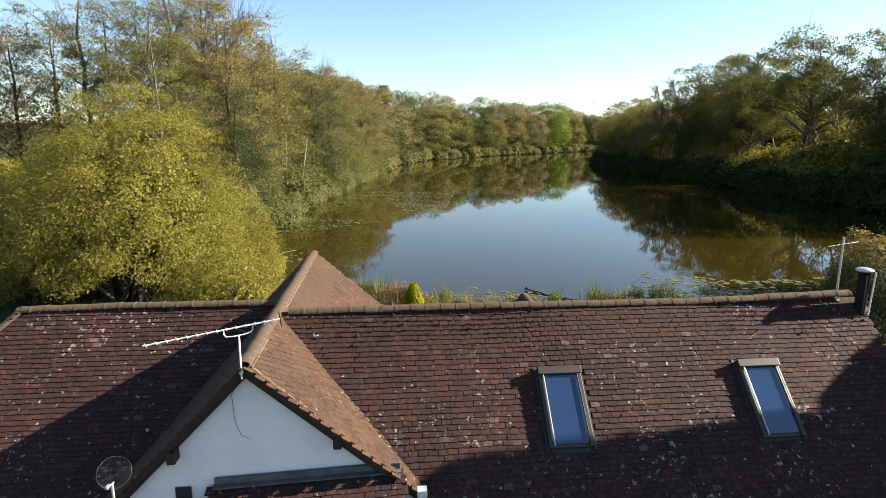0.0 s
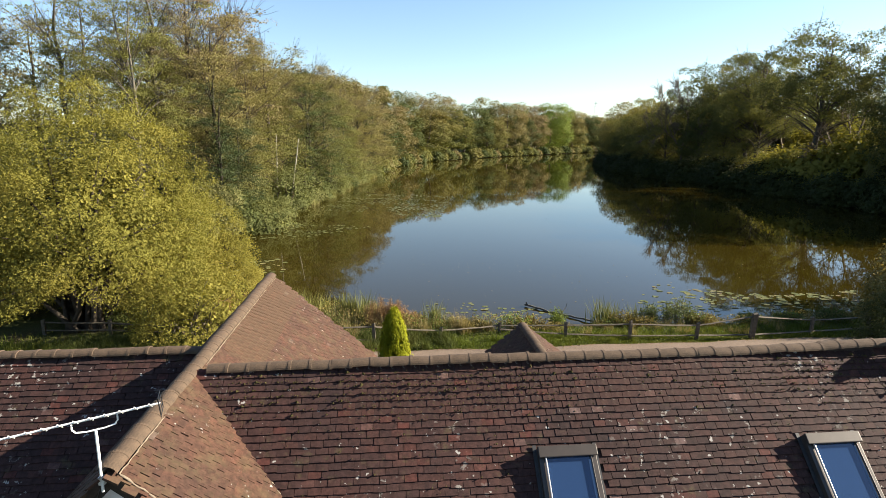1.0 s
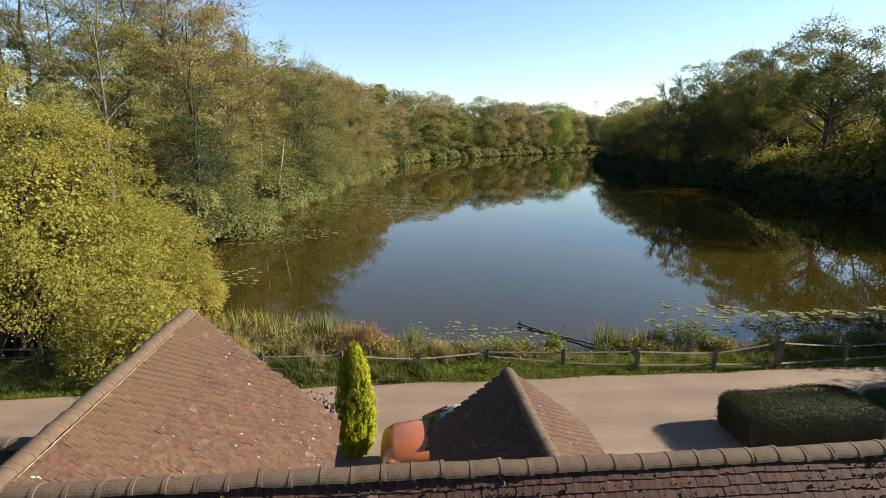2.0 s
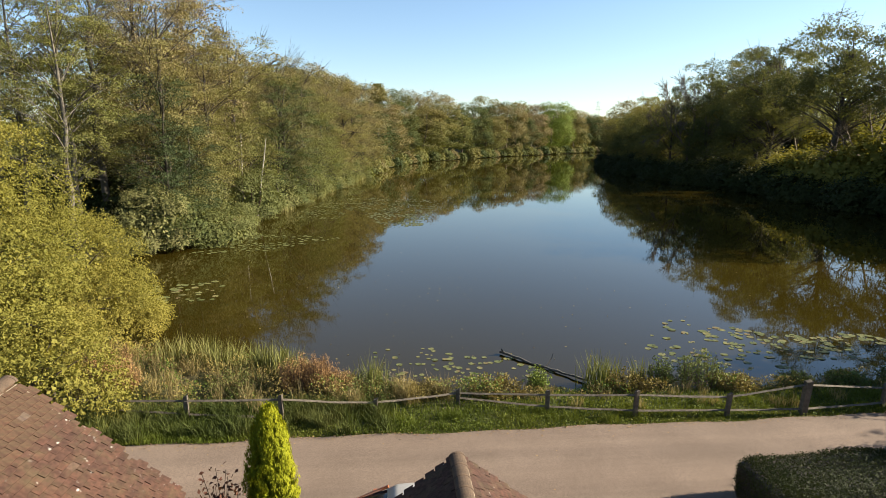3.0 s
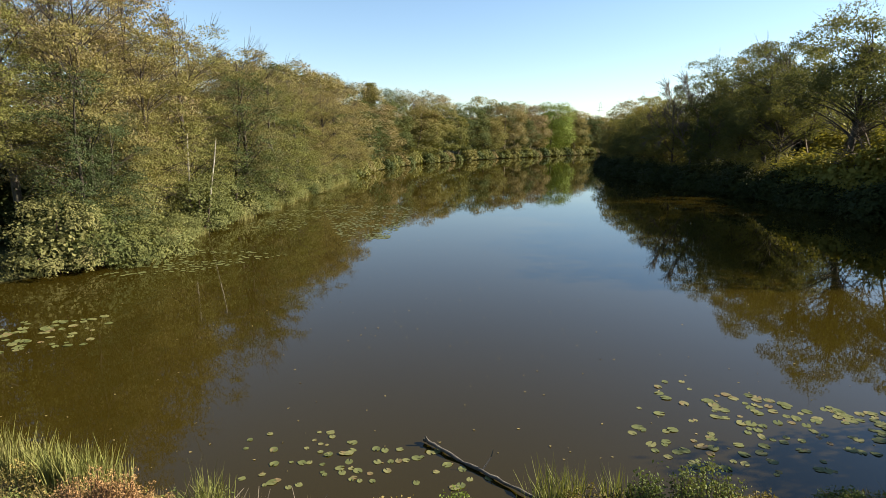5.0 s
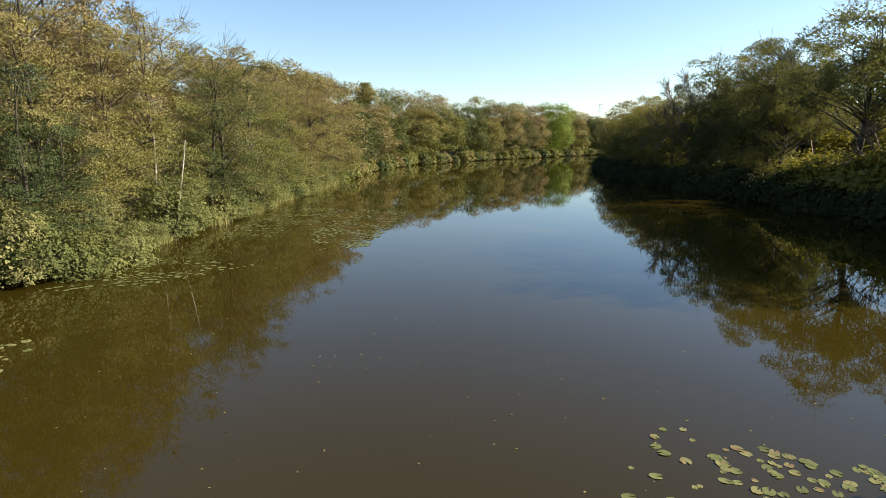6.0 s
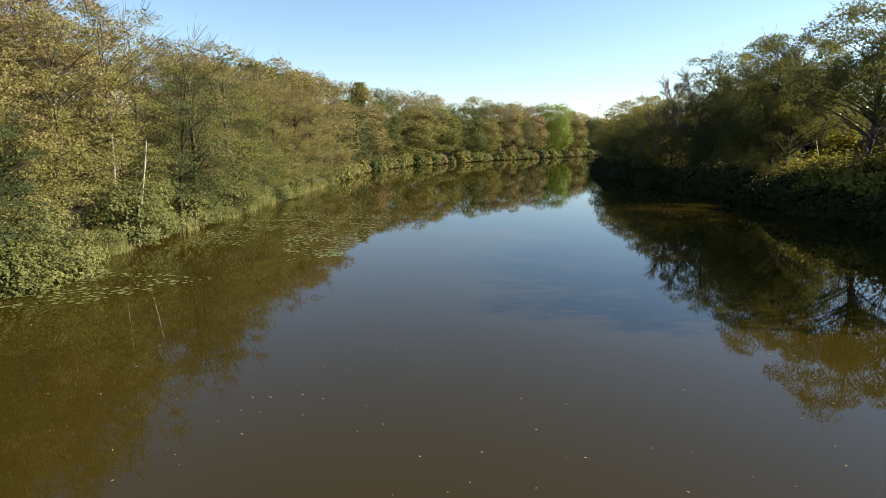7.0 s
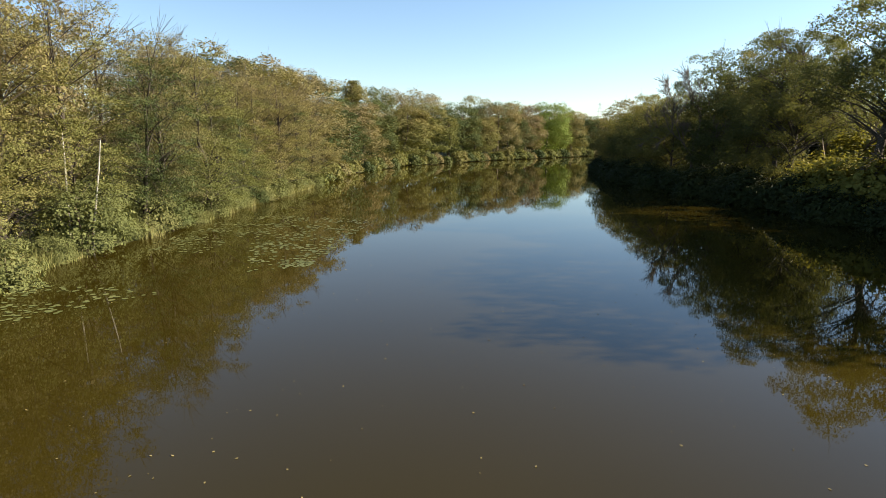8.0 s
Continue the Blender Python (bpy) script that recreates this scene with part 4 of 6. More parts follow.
def tree(name, seed, h, spread, lobes, per, leaf, bark, leaves, label, category="tree", bare=0.0, low=0.15, flat=0.6, lobe=1.3, stem=0.013, belly=0.45, twigs=0.5, point=0.3, fill=4.5, wild=0.1, open_side=0.25, top=0.86, power=2.7, wisps=0, loose=0.36, fans=0, fan=0.5):
    """A trunk with limbs that carry rounded boughs of leaves; the outline is uneven and has gaps."""
    r = np.random.default_rng(seed)
    t = thing(name, (0, 0, 0), label, category)
    k = 9
    s = np.linspace(0, 1, k)
    wob = np.cumsum(r.normal(0, 0.01, (k, 2)), 0) * h
    pts = np.stack([wob[:, 0], wob[:, 1], h * 0.9 * s], 1)
    pts[0, :2] = 0
    paths = [(pts, h * stem * (1 - s) ** 0.75 + 0.02)]
    z0, zc = low * h, (low + (1 - low) * belly) * h
    # bough centres spread evenly over a dome, then shaken
    i = np.arange(lobes) + 0.5
    dz = 1 - 2 * i / lobes
    az = i * 2.39996 + r.normal(0, 0.25, lobes)
    dz = np.clip(dz + r.normal(0, 0.06, lobes), -1, top)
    full = (1 - np.abs(dz) ** power) ** (1 / power)
    d = np.stack([full * np.cos(az), full * np.sin(az), dz], 1)
    ph = r.uniform(0, 6.28, 4)
    lump = 0.97 + 0.06 * np.sin(2 * az + 4 * dz + ph[0]) + 0.05 * np.sin(3 * az - 5 * dz + ph[1]) - np.abs(r.normal(0, wild, lobes))
    rad = lobe * r.uniform(0.7, 1.25, lobes)
    inside = r.random(lobes) < 0.18
    reach = np.where(inside, r.uniform(0.35, 0.75, lobes), 1.0) * lump
    half = np.where(dz > 0, h - zc, zc - z0)
    taper = 1 - point * np.maximum(dz, 0)
    flat_reach = np.maximum(spread * reach * taper - 0.8 * rad, 0.1 * spread)
    tall_reach = np.maximum(half * reach - 0.8 * rad * flat, 0.1 * half) / np.where(dz > 0, top, 1.0)
    c = np.stack([d[:, 0] * flat_reach, d[:, 1] * flat_reach, zc + dz * tall_reach], 1)
    c[:, 0] += np.interp(c[:, 2], pts[:, 2], pts[:, 0])
    c[:, 1] += np.interp(c[:, 2], pts[:, 2], pts[:, 1])
    for i in range(lobes):
        if r.random() > twigs:
            continue
        out = math.hypot(c[i, 0], c[i, 1])
        zs = max(0.06 * h, 0.85 * z0, c[i, 2] - 0.12 * h - 0.3 * out * r.uniform(0.3, 1.0))
        a = np.array([np.interp(zs, pts[:, 2], pts[:, 0]), np.interp(zs, pts[:, 2], pts[:, 1]), min(zs, 0.88 * h)])
        b = c[i] + 0.55 * rad[i] * d[i] * np.array([1, 1, flat])
        q = np.linspace(0, 1, 6)[:, None]
        limb = a + (b - a) * q + np.array([0, 0, 0.10]) * out * np.sin(np.pi * q) + np.cumsum(r.normal(0, 0.02, (6, 3)), 0) * (out + 1) * q
        paths.append((limb, np.linspace(0.02 + h * stem * 0.3 * (1 - zs / h), 0.012, 6)))
        for _ in range(3):
            u = r.uniform(0.45, 0.9)
            f0 = a + (b - a) * u + np.array([0, 0, 0.10]) * out * math.sin(math.pi * u)
            e = r.normal(size=3)
            tip = f0 + (e / np.linalg.norm(e) + d[i] + np.array([0, 0, 0.3])) * rad[i] * 0.75
            paths.append((np.array([f0, (f0 + tip) / 2 + r.normal(0, 0.06, 3), tip]), [0.022, 0.016, 0.008]))
    for _ in range(wisps):
        i = int(r.integers(lobes))
        if c[i, 2] < 0.55 * h:
            continue
        e = d[i] * np.array([1, 1, 0.8]) + np.array([0, 0, 0.6]) + r.normal(0, 0.45, 3)
        e /= np.linalg.norm(e)
        f0 = c[i] + e * rad[i] * 0.4
        tip = f0 + e * rad[i] * r.uniform(0.6, 1.15)
        paths.append((np.array([f0, (f0 + tip) / 2 + r.normal(0, 0.07, 3), tip]), [0.02, 0.015, 0.009]))
    v, f = tubes(paths, 5)
    piece("trunk", np_mesh("trunk", v, f), bark, t, smooth=True)
    leafy = r.random(lobes) > bare * (0.4 + 1.2 * (c[:, 2] > 0.75 * h))
    c, rad = c[leafy], rad[leafy]
    heart = np.array([0, 0, zc])
    if fans:
        v, f = sprays(r, c, rad, per, flat, heart, leaf, spread, h, fans, open_side=open_side, loose=loose, fan=fan)
    else:
        v, f = shells(r, c, rad, per, flat, heart, leaf, spread, h, open_side=open_side, loose=loose)
    # the shaded inside of the crown: fewer, broader sprays
    m = int(fill * spread * spread * h)
    if m:
        kk = r.integers(0, len(c), m)
        e = c[kk] * np.where(r.random(m) < 0.5, 1.0, r.uniform(0.4, 1.0, m))[:, None]
        e[:, 2] = c[kk, 2] + r.normal(0, 0.3, m)
        o = r.normal(size=(m, 3))
        o /= np.linalg.norm(o, axis=1)[:, None]
        e = e + o * (0.75 * rad[kk] * r.random(m) ** 0.5)[:, None] * np.array([1, 1, flat])
        v2, f2 = leaf_quads(r, e, leaf * 1.9, 0.0, 0.75, face=(e - heart) + r.normal(0, 1.0, e.shape))
        v, f = np.concatenate([v, v2]), np.concatenate([f, f2 + len(v)])
    piece("crown", np_mesh("crown", v, f), leaves, t)
    return t


def bare_tree(name, seed, h, label, bark):
    """Forking limbs down to fine twigs, with hardly a leaf left."""
    r = np.random.default_rng(seed)
    t = thing(name, (0, 0, 0), label, "tree")
    paths = []

    def grow(a, way, ln, rad, depth):
        b = a + way * ln
        mid = (a + b) / 2 + r.normal(0, 0.05, 3) * ln
        paths.append((np.array([a, mid, b]), [rad, rad * 0.85, rad * 0.68]))
        if depth == 0:
            return
        for _ in range(4 if depth < 4 else 3):
            w = way + r.normal(0, 0.42, 3) + np.array([0, 0, 0.12])
            grow(a + (b - a) * r.uniform(0.55, 1.0), w / np.linalg.norm(w), ln * r.uniform(0.55, 0.8), max(rad * 0.6, 0.03), depth - 1)

    grow(np.array([0, 0, -0.2]), np.array([0.04, 0, 1.0]), 0.34 * h, 0.014 * h, 5)
    piece("trunk", np_mesh("trunk", *tubes(paths, 3)), bark, t)
    return t


def bush(name, seed, rx, ry, h, clumps, per, leaf, leaves, label, category="shrub", bark=M_TWIG, cluster=0.5, base=0.0, droop=0.0, up=0.35, slim=0.5, flat=0.7, stems=9, lobe=0.0, loose=0.36, skirt=0.0):
    """Many stems from one foot and a lumpy dome of leaf sprays; nothing grows below the skirt."""
    r = np.random.default_rng(seed)
    t = thing(name, (0, 0, 0), label, category)
    lobes, rad0 = (max(14, clumps // 4), 1.75 * cluster) if not lobe else (clumps, lobe)
    i = np.arange(lobes) + 0.5
    dz = np.clip(1 - 1.25 * i / lobes + r.normal(0, 0.05, lobes), -0.25, 1)
    az = i * 2.39996 + r.normal(0, 0.25, lobes)
    full = (1 - np.abs(dz) ** 2.4) ** (1 / 2.4)
    d = np.stack([full * np.cos(az), full * np.sin(az), dz], 1)
    lump = 1 + 0.08 * np.sin(d[:, 0] * 5 + seed) * np.cos(d[:, 1] * 4 + 2 * seed) - np.abs(r.normal(0, 0.08, lobes))
    size = rad0 * r.uniform(0.7, 1.25, lobes)
    lump = np.where(r.random(lobes) < 0.15, 0.65, 1.0) * lump
    c = np.stack([d[:, 0] * np.maximum(rx * lump - 0.8 * size, 0.1 * rx), d[:, 1] * np.maximum(ry * lump - 0.8 * size, 0.1 * ry), base + dz * np.maximum((h - base) * lump - 0.8 * size * flat, 0.1 * h)], 1)
    c[:, 2] = np.maximum(c[:, 2], 0.06 * h + r.uniform(0, 0.12 * h, lobes))
    per, clumps = per * clumps // lobes, lobes
    paths = []
    for i in range(0, clumps, max(1, clumps // stems)):
        tip = c[i] * 0.92
        root = np.array([r.normal(0, 0.09 * rx), r.normal(0, 0.09 * ry), -0.1])
        mid = root * 0.5 + tip * 0.5 + np.array([0, 0, 0.16 * h])
        paths.append((np.array([root, (root + mid) / 2 + r.normal(0, 0.05, 3), mid, tip]), [0.012 * h + 0.01, 0.009 * h + 0.008, 0.006 * h + 0.006, 0.006]))
    v, f = tubes(paths, 5)
    piece("trunk", np_mesh("trunk", v, f), bark, t, smooth=True)
    v, f = shells(r, c, size, per, flat, np.array([0, 0, base]), leaf, max(rx, ry), 2 * (h - base), slim + 0.1, 4, droop, 0.25, loose)
    m = int(28 * rx * ry * h / max(0.4, 4 * leaf))
    e = r.normal(size=(m, 3))
    e /= np.linalg.norm(e, axis=1)[:, None]
    e *= (0.8 * r.random(m) ** 0.45)[:, None]
    e = np.stack([e[:, 0] * rx, e[:, 1] * ry, base + (np.abs(e[:, 2]) + 0.05) * (h - base)], 1)
    v2, f2 = leaf_quads(r, e, leaf * 2.0, 0.0, 0.7, face=e - np.array([0, 0, 0.3 * h]) + r.normal(0, 0.4, e.shape))
    v, f = np.concatenate([v, v2]), np.concatenate([f, f2 + len(v)])
    if skirt:
        q = v.reshape(-1, 4, 3)
        q = q[q[:, 0, 2] > skirt * (1 - 0.7 * smooth01(0.55 * rx, 0.9 * rx, q[:, 0, 0])) * (1 + 0.18 * np.sin(1.7 * q[:, 0, 0]) + r.normal(0, 0.06, len(q)))]
        v, f = q.reshape(-1, 3), np.arange(4 * len(q)).reshape(-1, 4)
    v[:, 2] = np.maximum(v[:, 2], 0.02)
    piece("crown", np_mesh("crown", v, f), leaves, t)
    return t


prng = np.random.default_rng(21)


def put(ob, x, y, s=1.0, rz=None, z=None, sz=None):
    """The pose of a plant on the ground."""
    a = prng.uniform(0, 360) if rz is None else rz
    zz = (float(ground_height(x, y)) if z is None else z) - 0.05
    return pose(x, y, zz, 0, 0, a) @ Matrix.Diagonal((s, s, s if sz is None else sz, 1))


class Kind:
    """A plant that is built once and then copied."""

    def __init__(self, made):
        self.first, self.used = made, False

    def at(self, x, y, s=1.0, sz=None, rz=None, z=None):
        m = put(self.first, x, y, s, rz, z, sz)
        if not self.used:
            self.used = True
            self.first.matrix_basis = m
            return self.first
        keep = self.first.scale.copy()
        self.first.scale = (1, 1, 1)
        ob = copy_thing(self.first, m)
        self.first.scale = keep
        return ob


ALDER_L = "tall alder with thinning olive-brown autumn leaves"
ALDER = dict(fans=18, loose=0.75, fan=0.36)
near_trees = [
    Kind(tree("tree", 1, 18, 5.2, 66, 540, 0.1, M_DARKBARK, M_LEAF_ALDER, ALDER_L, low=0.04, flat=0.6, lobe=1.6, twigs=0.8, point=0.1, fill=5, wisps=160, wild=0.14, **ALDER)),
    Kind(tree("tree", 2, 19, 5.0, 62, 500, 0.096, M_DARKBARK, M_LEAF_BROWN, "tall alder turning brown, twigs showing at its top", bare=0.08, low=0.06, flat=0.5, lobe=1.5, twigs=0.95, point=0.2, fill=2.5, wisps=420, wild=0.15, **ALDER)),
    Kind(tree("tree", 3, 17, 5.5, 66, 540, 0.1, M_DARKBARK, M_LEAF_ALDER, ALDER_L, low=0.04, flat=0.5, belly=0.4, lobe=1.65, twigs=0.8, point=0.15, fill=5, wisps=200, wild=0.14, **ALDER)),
    Kind(tree("tree", 4, 16, 4.8, 58, 520, 0.1, M_DARKBARK, M_LEAF_GREEN, "dark green broadleaf tree at the water", low=0.04, flat=0.65, lobe=1.5, twigs=0.4, point=0.15, fill=5, fans=12, loose=0.7)),
    Kind(tree("tree", 5, 20, 5.2, 54, 420, 0.1, M_GREYBARK, M_LEAF_PALE, "tall tree with a bare grey trunk below its crown", low=0.24, stem=0.012, flat=0.45, lobe=1.4, twigs=0.5, open_side=0.5, point=0.1, fill=0.5, bare=0.16, wisps=120, **ALDER)),
    Kind(tree("tree", 8, 16, 4.4, 56, 460, 0.1, M_DARKBARK, M_LEAF_DARK, "dark green tree standing at the water's corner", low=0.04, flat=0.65, lobe=1.45, twigs=0.3, point=0.2, fill=5, fans=12, loose=0.7)),
]
mid_trees = [
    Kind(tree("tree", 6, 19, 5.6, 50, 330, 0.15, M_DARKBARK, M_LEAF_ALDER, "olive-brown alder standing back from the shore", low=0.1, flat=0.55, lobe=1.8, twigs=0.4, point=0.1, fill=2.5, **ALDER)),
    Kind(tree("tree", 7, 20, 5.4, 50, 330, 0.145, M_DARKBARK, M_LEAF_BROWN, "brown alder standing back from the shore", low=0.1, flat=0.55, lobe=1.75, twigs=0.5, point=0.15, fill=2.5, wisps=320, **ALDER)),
]
FAR = dict(twigs=0.1, fill=0.7, wild=0.06, power=2.6, top=0.82, belly=0.5, loose=0.5, low=0.02)
far_trees = [
    Kind(tree("tree", 11, 20, 6.4, 46, 420, 0.255, M_BARK, M_LEAF_ALDER, "olive-brown tree in the far wood", flat=0.9, lobe=2.0, point=0.1, **FAR)),
    Kind(tree("tree", 12, 19, 6.8, 46, 420, 0.255, M_BARK, M_LEAF_GREEN, "green tree in the far wood", flat=0.9, lobe=2.1, point=0.05, **FAR)),
    Kind(tree("tree", 13, 21, 6.2, 46, 420, 0.255, M_BARK, M_LEAF_BROWN, "brown autumn tree in the far wood", flat=0.9, lobe=2.0, point=0.12, **FAR)),
    Kind(tree("tree", 14, 20, 7.0, 56, 640, 0.245, M_BARK, M_LEAF_LIME, "fresh green tree in the far wood", flat=0.9, lobe=2.5, point=0.0, **FAR)),
]
OAK_L = "spreading dark oak seen against the light"
oaks = [
    Kind(tree("oak_tree", 21, 20, 7.4, 88, 520, 0.14, M_OAKBARK, M_LEAF_OAK, OAK_L, low=0.3, flat=0.6, lobe=1.5, stem=0.018, bare=0.06, twigs=0.8, fill=1.2, point=0.15, wild=0.2, wisps=0, loose=0.9)),
    Kind(tree("oak_tree", 22, 15, 6.0, 54, 240, 0.22, M_OAKBARK, M_LEAF_OAK, "dark leafy tree on the shaded shore", low=0.02, flat=0.65, lobe=1.8, twigs=0.4, fill=1.6, wild=0.14, point=0.15, loose=0.7)),
    Kind(bare_tree("bare_tree", 23, 17, "nearly bare grey-brown tree", M_BARK)),
    Kind(tree("oak_tree", 24, 20, 8.4, 84, 620, 0.15, M_OAKBARK, M_LEAF_OAK, "tall dark oak with a bare lower trunk", low=0.4, flat=0.7, lobe=1.7, stem=0.022, bare=0.04, twigs=0.6, fill=2.0, point=0.1, wild=0.22, wisps=0, loose=0.9)),
]
shrubs = [
    Kind(bush("shrub", 31, 2.6, 2.4, 3.6, 110, 90, 0.1, M_LEAF_SHORE, "olive shrub overhanging the water", up=0.05)),
    Kind(bush("shrub", 32, 2.4, 2.6, 3.0, 100, 90, 0.1, M_LEAF_GREEN, "dark green shrub overhanging the water", up=0.05)),
    Kind(bush("shrub", 33, 2.2, 2.2, 2.6, 100, 90, 0.09, M_LEAF_SHORE, "grey-green sallow bush at the water's edge", up=0.05)),
]
far_shrubs = [
    Kind(bush("shrub", 35, 3.4, 3.2, 4.4, 50, 22, 0.45, M_LEAF_ALDER, "olive shrub on the far shore", up=0.05, cluster=1.0)),
    Kind(bush("shrub", 36, 3.2, 3.4, 4.0, 50, 22, 0.45, M_LEAF_GREEN, "green shrub on the far shore", up=0.05, cluster=1.0)),
    Kind(bush("shrub", 37, 3.0, 3.0, 3.6, 50, 22, 0.45, M_LEAF_BROWN, "brown shrub on the far shore", up=0.05, cluster=1.0)),
]
# Shade below the crowns is put into this shrub's dark leaf colour.
dark_shrubs = [Kind(bush("shrub", 34, 3.4, 3.4, 4.6, 80, 30, 0.34, M_LEAF_HEDGE, "dark shrub under the wood, shade put into its leaf colour", cluster=0.9, up=0.05))]


def along_shore(pts, step, off, jitter, place):
    """Walks a shoreline and calls place(x, y, i) beside it; off: metres inland, to the left of the way."""
    pts = [Vector(p) for p in pts]
    i, carry = 0, 0.0
    for a, b in zip(pts, pts[1:]):
        d = (b - a)
        ln = d.length
        d.normalize()
        nrm = Vector((-d.y, d.x))
        u = carry
        while u < ln:
            p = a + d * (u + prng.uniform(-jitter, jitter)) + nrm * (off + prng.uniform(-jitter, jitter))
            place(p.x, p.y, i)
            i += 1
            u += step * prng.uniform(0.8, 1.2)
        carry = u - ln


LEFT_NEAR = [(-12, 50), (-10.6, 58), (-9.3, 65), (-7.8, 74), (-5.8, 93), (-1.5, 125)]
LEFT_FAR = [(-1.5, 125), (1.5, 155), (12, 191), (45, 237), (97, 293), (124, 328)]


def shore_alder(x, y, k):
    """An alder at the water; those further along lean out over it with wider crowns."""
    s, out = prng.uniform(0.82, 0.97) + 0.08 * float(smooth01(78, 62, y)), float(smooth01(62, 74, y))
    near_trees[k].at(x + 1.1 * out, y, s * (1 + 0.12 * out), s)


along_shore(LEFT_NEAR, 5.6, 2.6, 0.9, lambda x, y, i: i == 0 or shore_alder(x, y, (3, 0, 2, 0, 3, 1, 2)[i % 7]))
along_shore(LEFT_NEAR, 5.6, 7.8, 1.4, lambda x, y, i: i == 0 or (near_trees[(4, 4, 2, 1)[i % 4]] if y < 64 else mid_trees[i % 2]).at(x, y, prng.uniform(0.98, 1.08) * (1 + 0.24 * float(smooth01(74, 56, y))) * (1 if y < 64 else 1.02) * (1 - 0.11 * float(smooth01(66, 80, y)))))
along_shore(LEFT_NEAR, 6.5, 15.5, 1.6, lambda x, y, i: i < 2 or mid_trees[i % 2].at(x, y, prng.uniform(0.98, 1.06) * (1 - 0.11 * float(smooth01(66, 80, y)))))
along_shore(LEFT_NEAR, 3.2, 0.9, 1.15, lambda x, y, i: shrubs[(0, 2, 0, 1, 2, 0)[i % 6]].at(x, y, prng.uniform(0.55, 1.4)))
LIME = (83.0, 291.0)      # the fresh green tree at the bend
along_shore(LEFT_FAR, 15.0, 8.5, 2.0, lambda x, y, i: math.hypot(x - LIME[0], y - LIME[1]) < 15 or far_trees[(0, 2, 1, 2, 1, 0, 0, 1)[i % 8]].at(x, y, prng.uniform(1.45, 1.9), prng.uniform(0.76, 1.06)))
along_shore(LEFT_FAR, 14.0, 19.0, 2.5, lambda x, y, i: far_trees[(0, 1, 0, 2, 1)[i % 5]].at(x, y, prng.uniform(1.5, 1.8), prng.uniform(1.12, 1.32) * (1 - 0.1 * float(smooth01(240, 300, y)))))
along_shore(LEFT_FAR, 5.0, 0.8, 0.8, lambda x, y, i: far_shrubs[(0, 1, 0, 1, 2, 1, 0)[i % 7]].at(x, y, prng.uniform(0.6, 1.1)))
# the wood behind the near corner
for x, y, k, s in ((-19.6, 52.2, 4, 0.9), (-17.8, 48.6, 4, 0.78), (-21.3, 55.2, 4, 0.95), (-23.2, 53.2, 4, 0.9), (-26.5, 55.5, 4, 1.05), (-17.5, 59, 1, 1.08), 
                   (-18, 63, 2, 1.05), (-21, 72, 0, 1.1)):
    near_trees[k].at(x, y, s * (1.12 if y < 60 else 1.0))
for x, y, s in ((-31, 53, 0.85), (-36.5, 57, 0.9), (-33, 63, 0.95), (-40, 52, 0.95)):
    mid_trees[1].at(x, y, s)
for x, y, k, s in ((-13.6, 50.5, 0, 0.8), (-21, 43, 0, 0.8), (-23, 40, 1, 1.1), (-26, 41, 1, 1.3), (-30, 36, 1, 1.3), (-24, 35, 0, 1.3), (-23, 47, 1, 1.2)):
    shrubs[k].at(x, y, s)

RIGHT = [(64, 172), (55, 133), (54.5, 112), (56, 92), (55.5, 69), (52, 48)]
# low sun comes in past a gap in the wood and lights the bushes behind the shore
along_shore(RIGHT, 8.0, 4.5, 1.4, lambda x, y, i: 69 < y < 93 or oaks[1].at(x, y, prng.uniform(0.75, 0.95) * (1 if y > 96 else 0.68)))
along_shore(RIGHT, 8.5, 10.0, 2.0, lambda x, y, i: y < 106 or oaks[(1, 1, 0, 1)[i % 4]].at(x, y, (prng.uniform(1.05, 1.2) + 0.2 * float(smooth01(132, 110, y))) * (1 if i % 4 != 2 else 0.85)))
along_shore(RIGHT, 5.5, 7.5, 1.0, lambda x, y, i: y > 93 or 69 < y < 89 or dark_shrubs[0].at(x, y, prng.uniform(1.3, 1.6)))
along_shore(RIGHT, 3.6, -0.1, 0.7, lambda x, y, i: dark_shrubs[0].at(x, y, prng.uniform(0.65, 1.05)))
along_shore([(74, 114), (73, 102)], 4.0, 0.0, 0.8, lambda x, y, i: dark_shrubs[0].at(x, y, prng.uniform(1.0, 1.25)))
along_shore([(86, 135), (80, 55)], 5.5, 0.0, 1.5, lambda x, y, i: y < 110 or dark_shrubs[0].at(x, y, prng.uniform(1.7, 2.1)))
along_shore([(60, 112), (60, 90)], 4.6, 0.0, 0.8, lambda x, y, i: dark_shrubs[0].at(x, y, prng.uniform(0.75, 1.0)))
for x, y, k, s in ((60, 79, 3, 1.13), (62.5, 66, 0, 1.0), (60.5, 93, 0, 1.06), (61.5, 98, 0, 1.08), (68, 110, 0, 1.05), (69, 103, 0, 1.1), (73, 68, 3, 1.1), (66, 79, 2, 1.35), (61, 124, 2, 1.22), (60, 115, 2, 1.25), (68, 96, 2, 1.3)):
    oaks[k].at(x, y, s)
along_shore([(94, 178), (86, 135), (85, 114)], 6.5, 0.0, 1.5, lambda x, y, i: oaks[1].at(x, y, prng.uniform(1.05, 1.3)))
along_shore([(65, 64), (63, 52)], 5.5, 0.0, 0.8, lambda x, y, i: oaks[1].at(x, y, prng.uniform(1.24, 1.45)))
oaks[1].at(57, 48.4, 1.3)
oaks[1].at(64.5, 48.6, 1.44)
# Two out of view, added to thicken the shade thrown on the water.
oaks[1].at(70, 50.2, 1.65, rz=40)
oaks[1].at(71, 56.5, 1.7, rz=190)
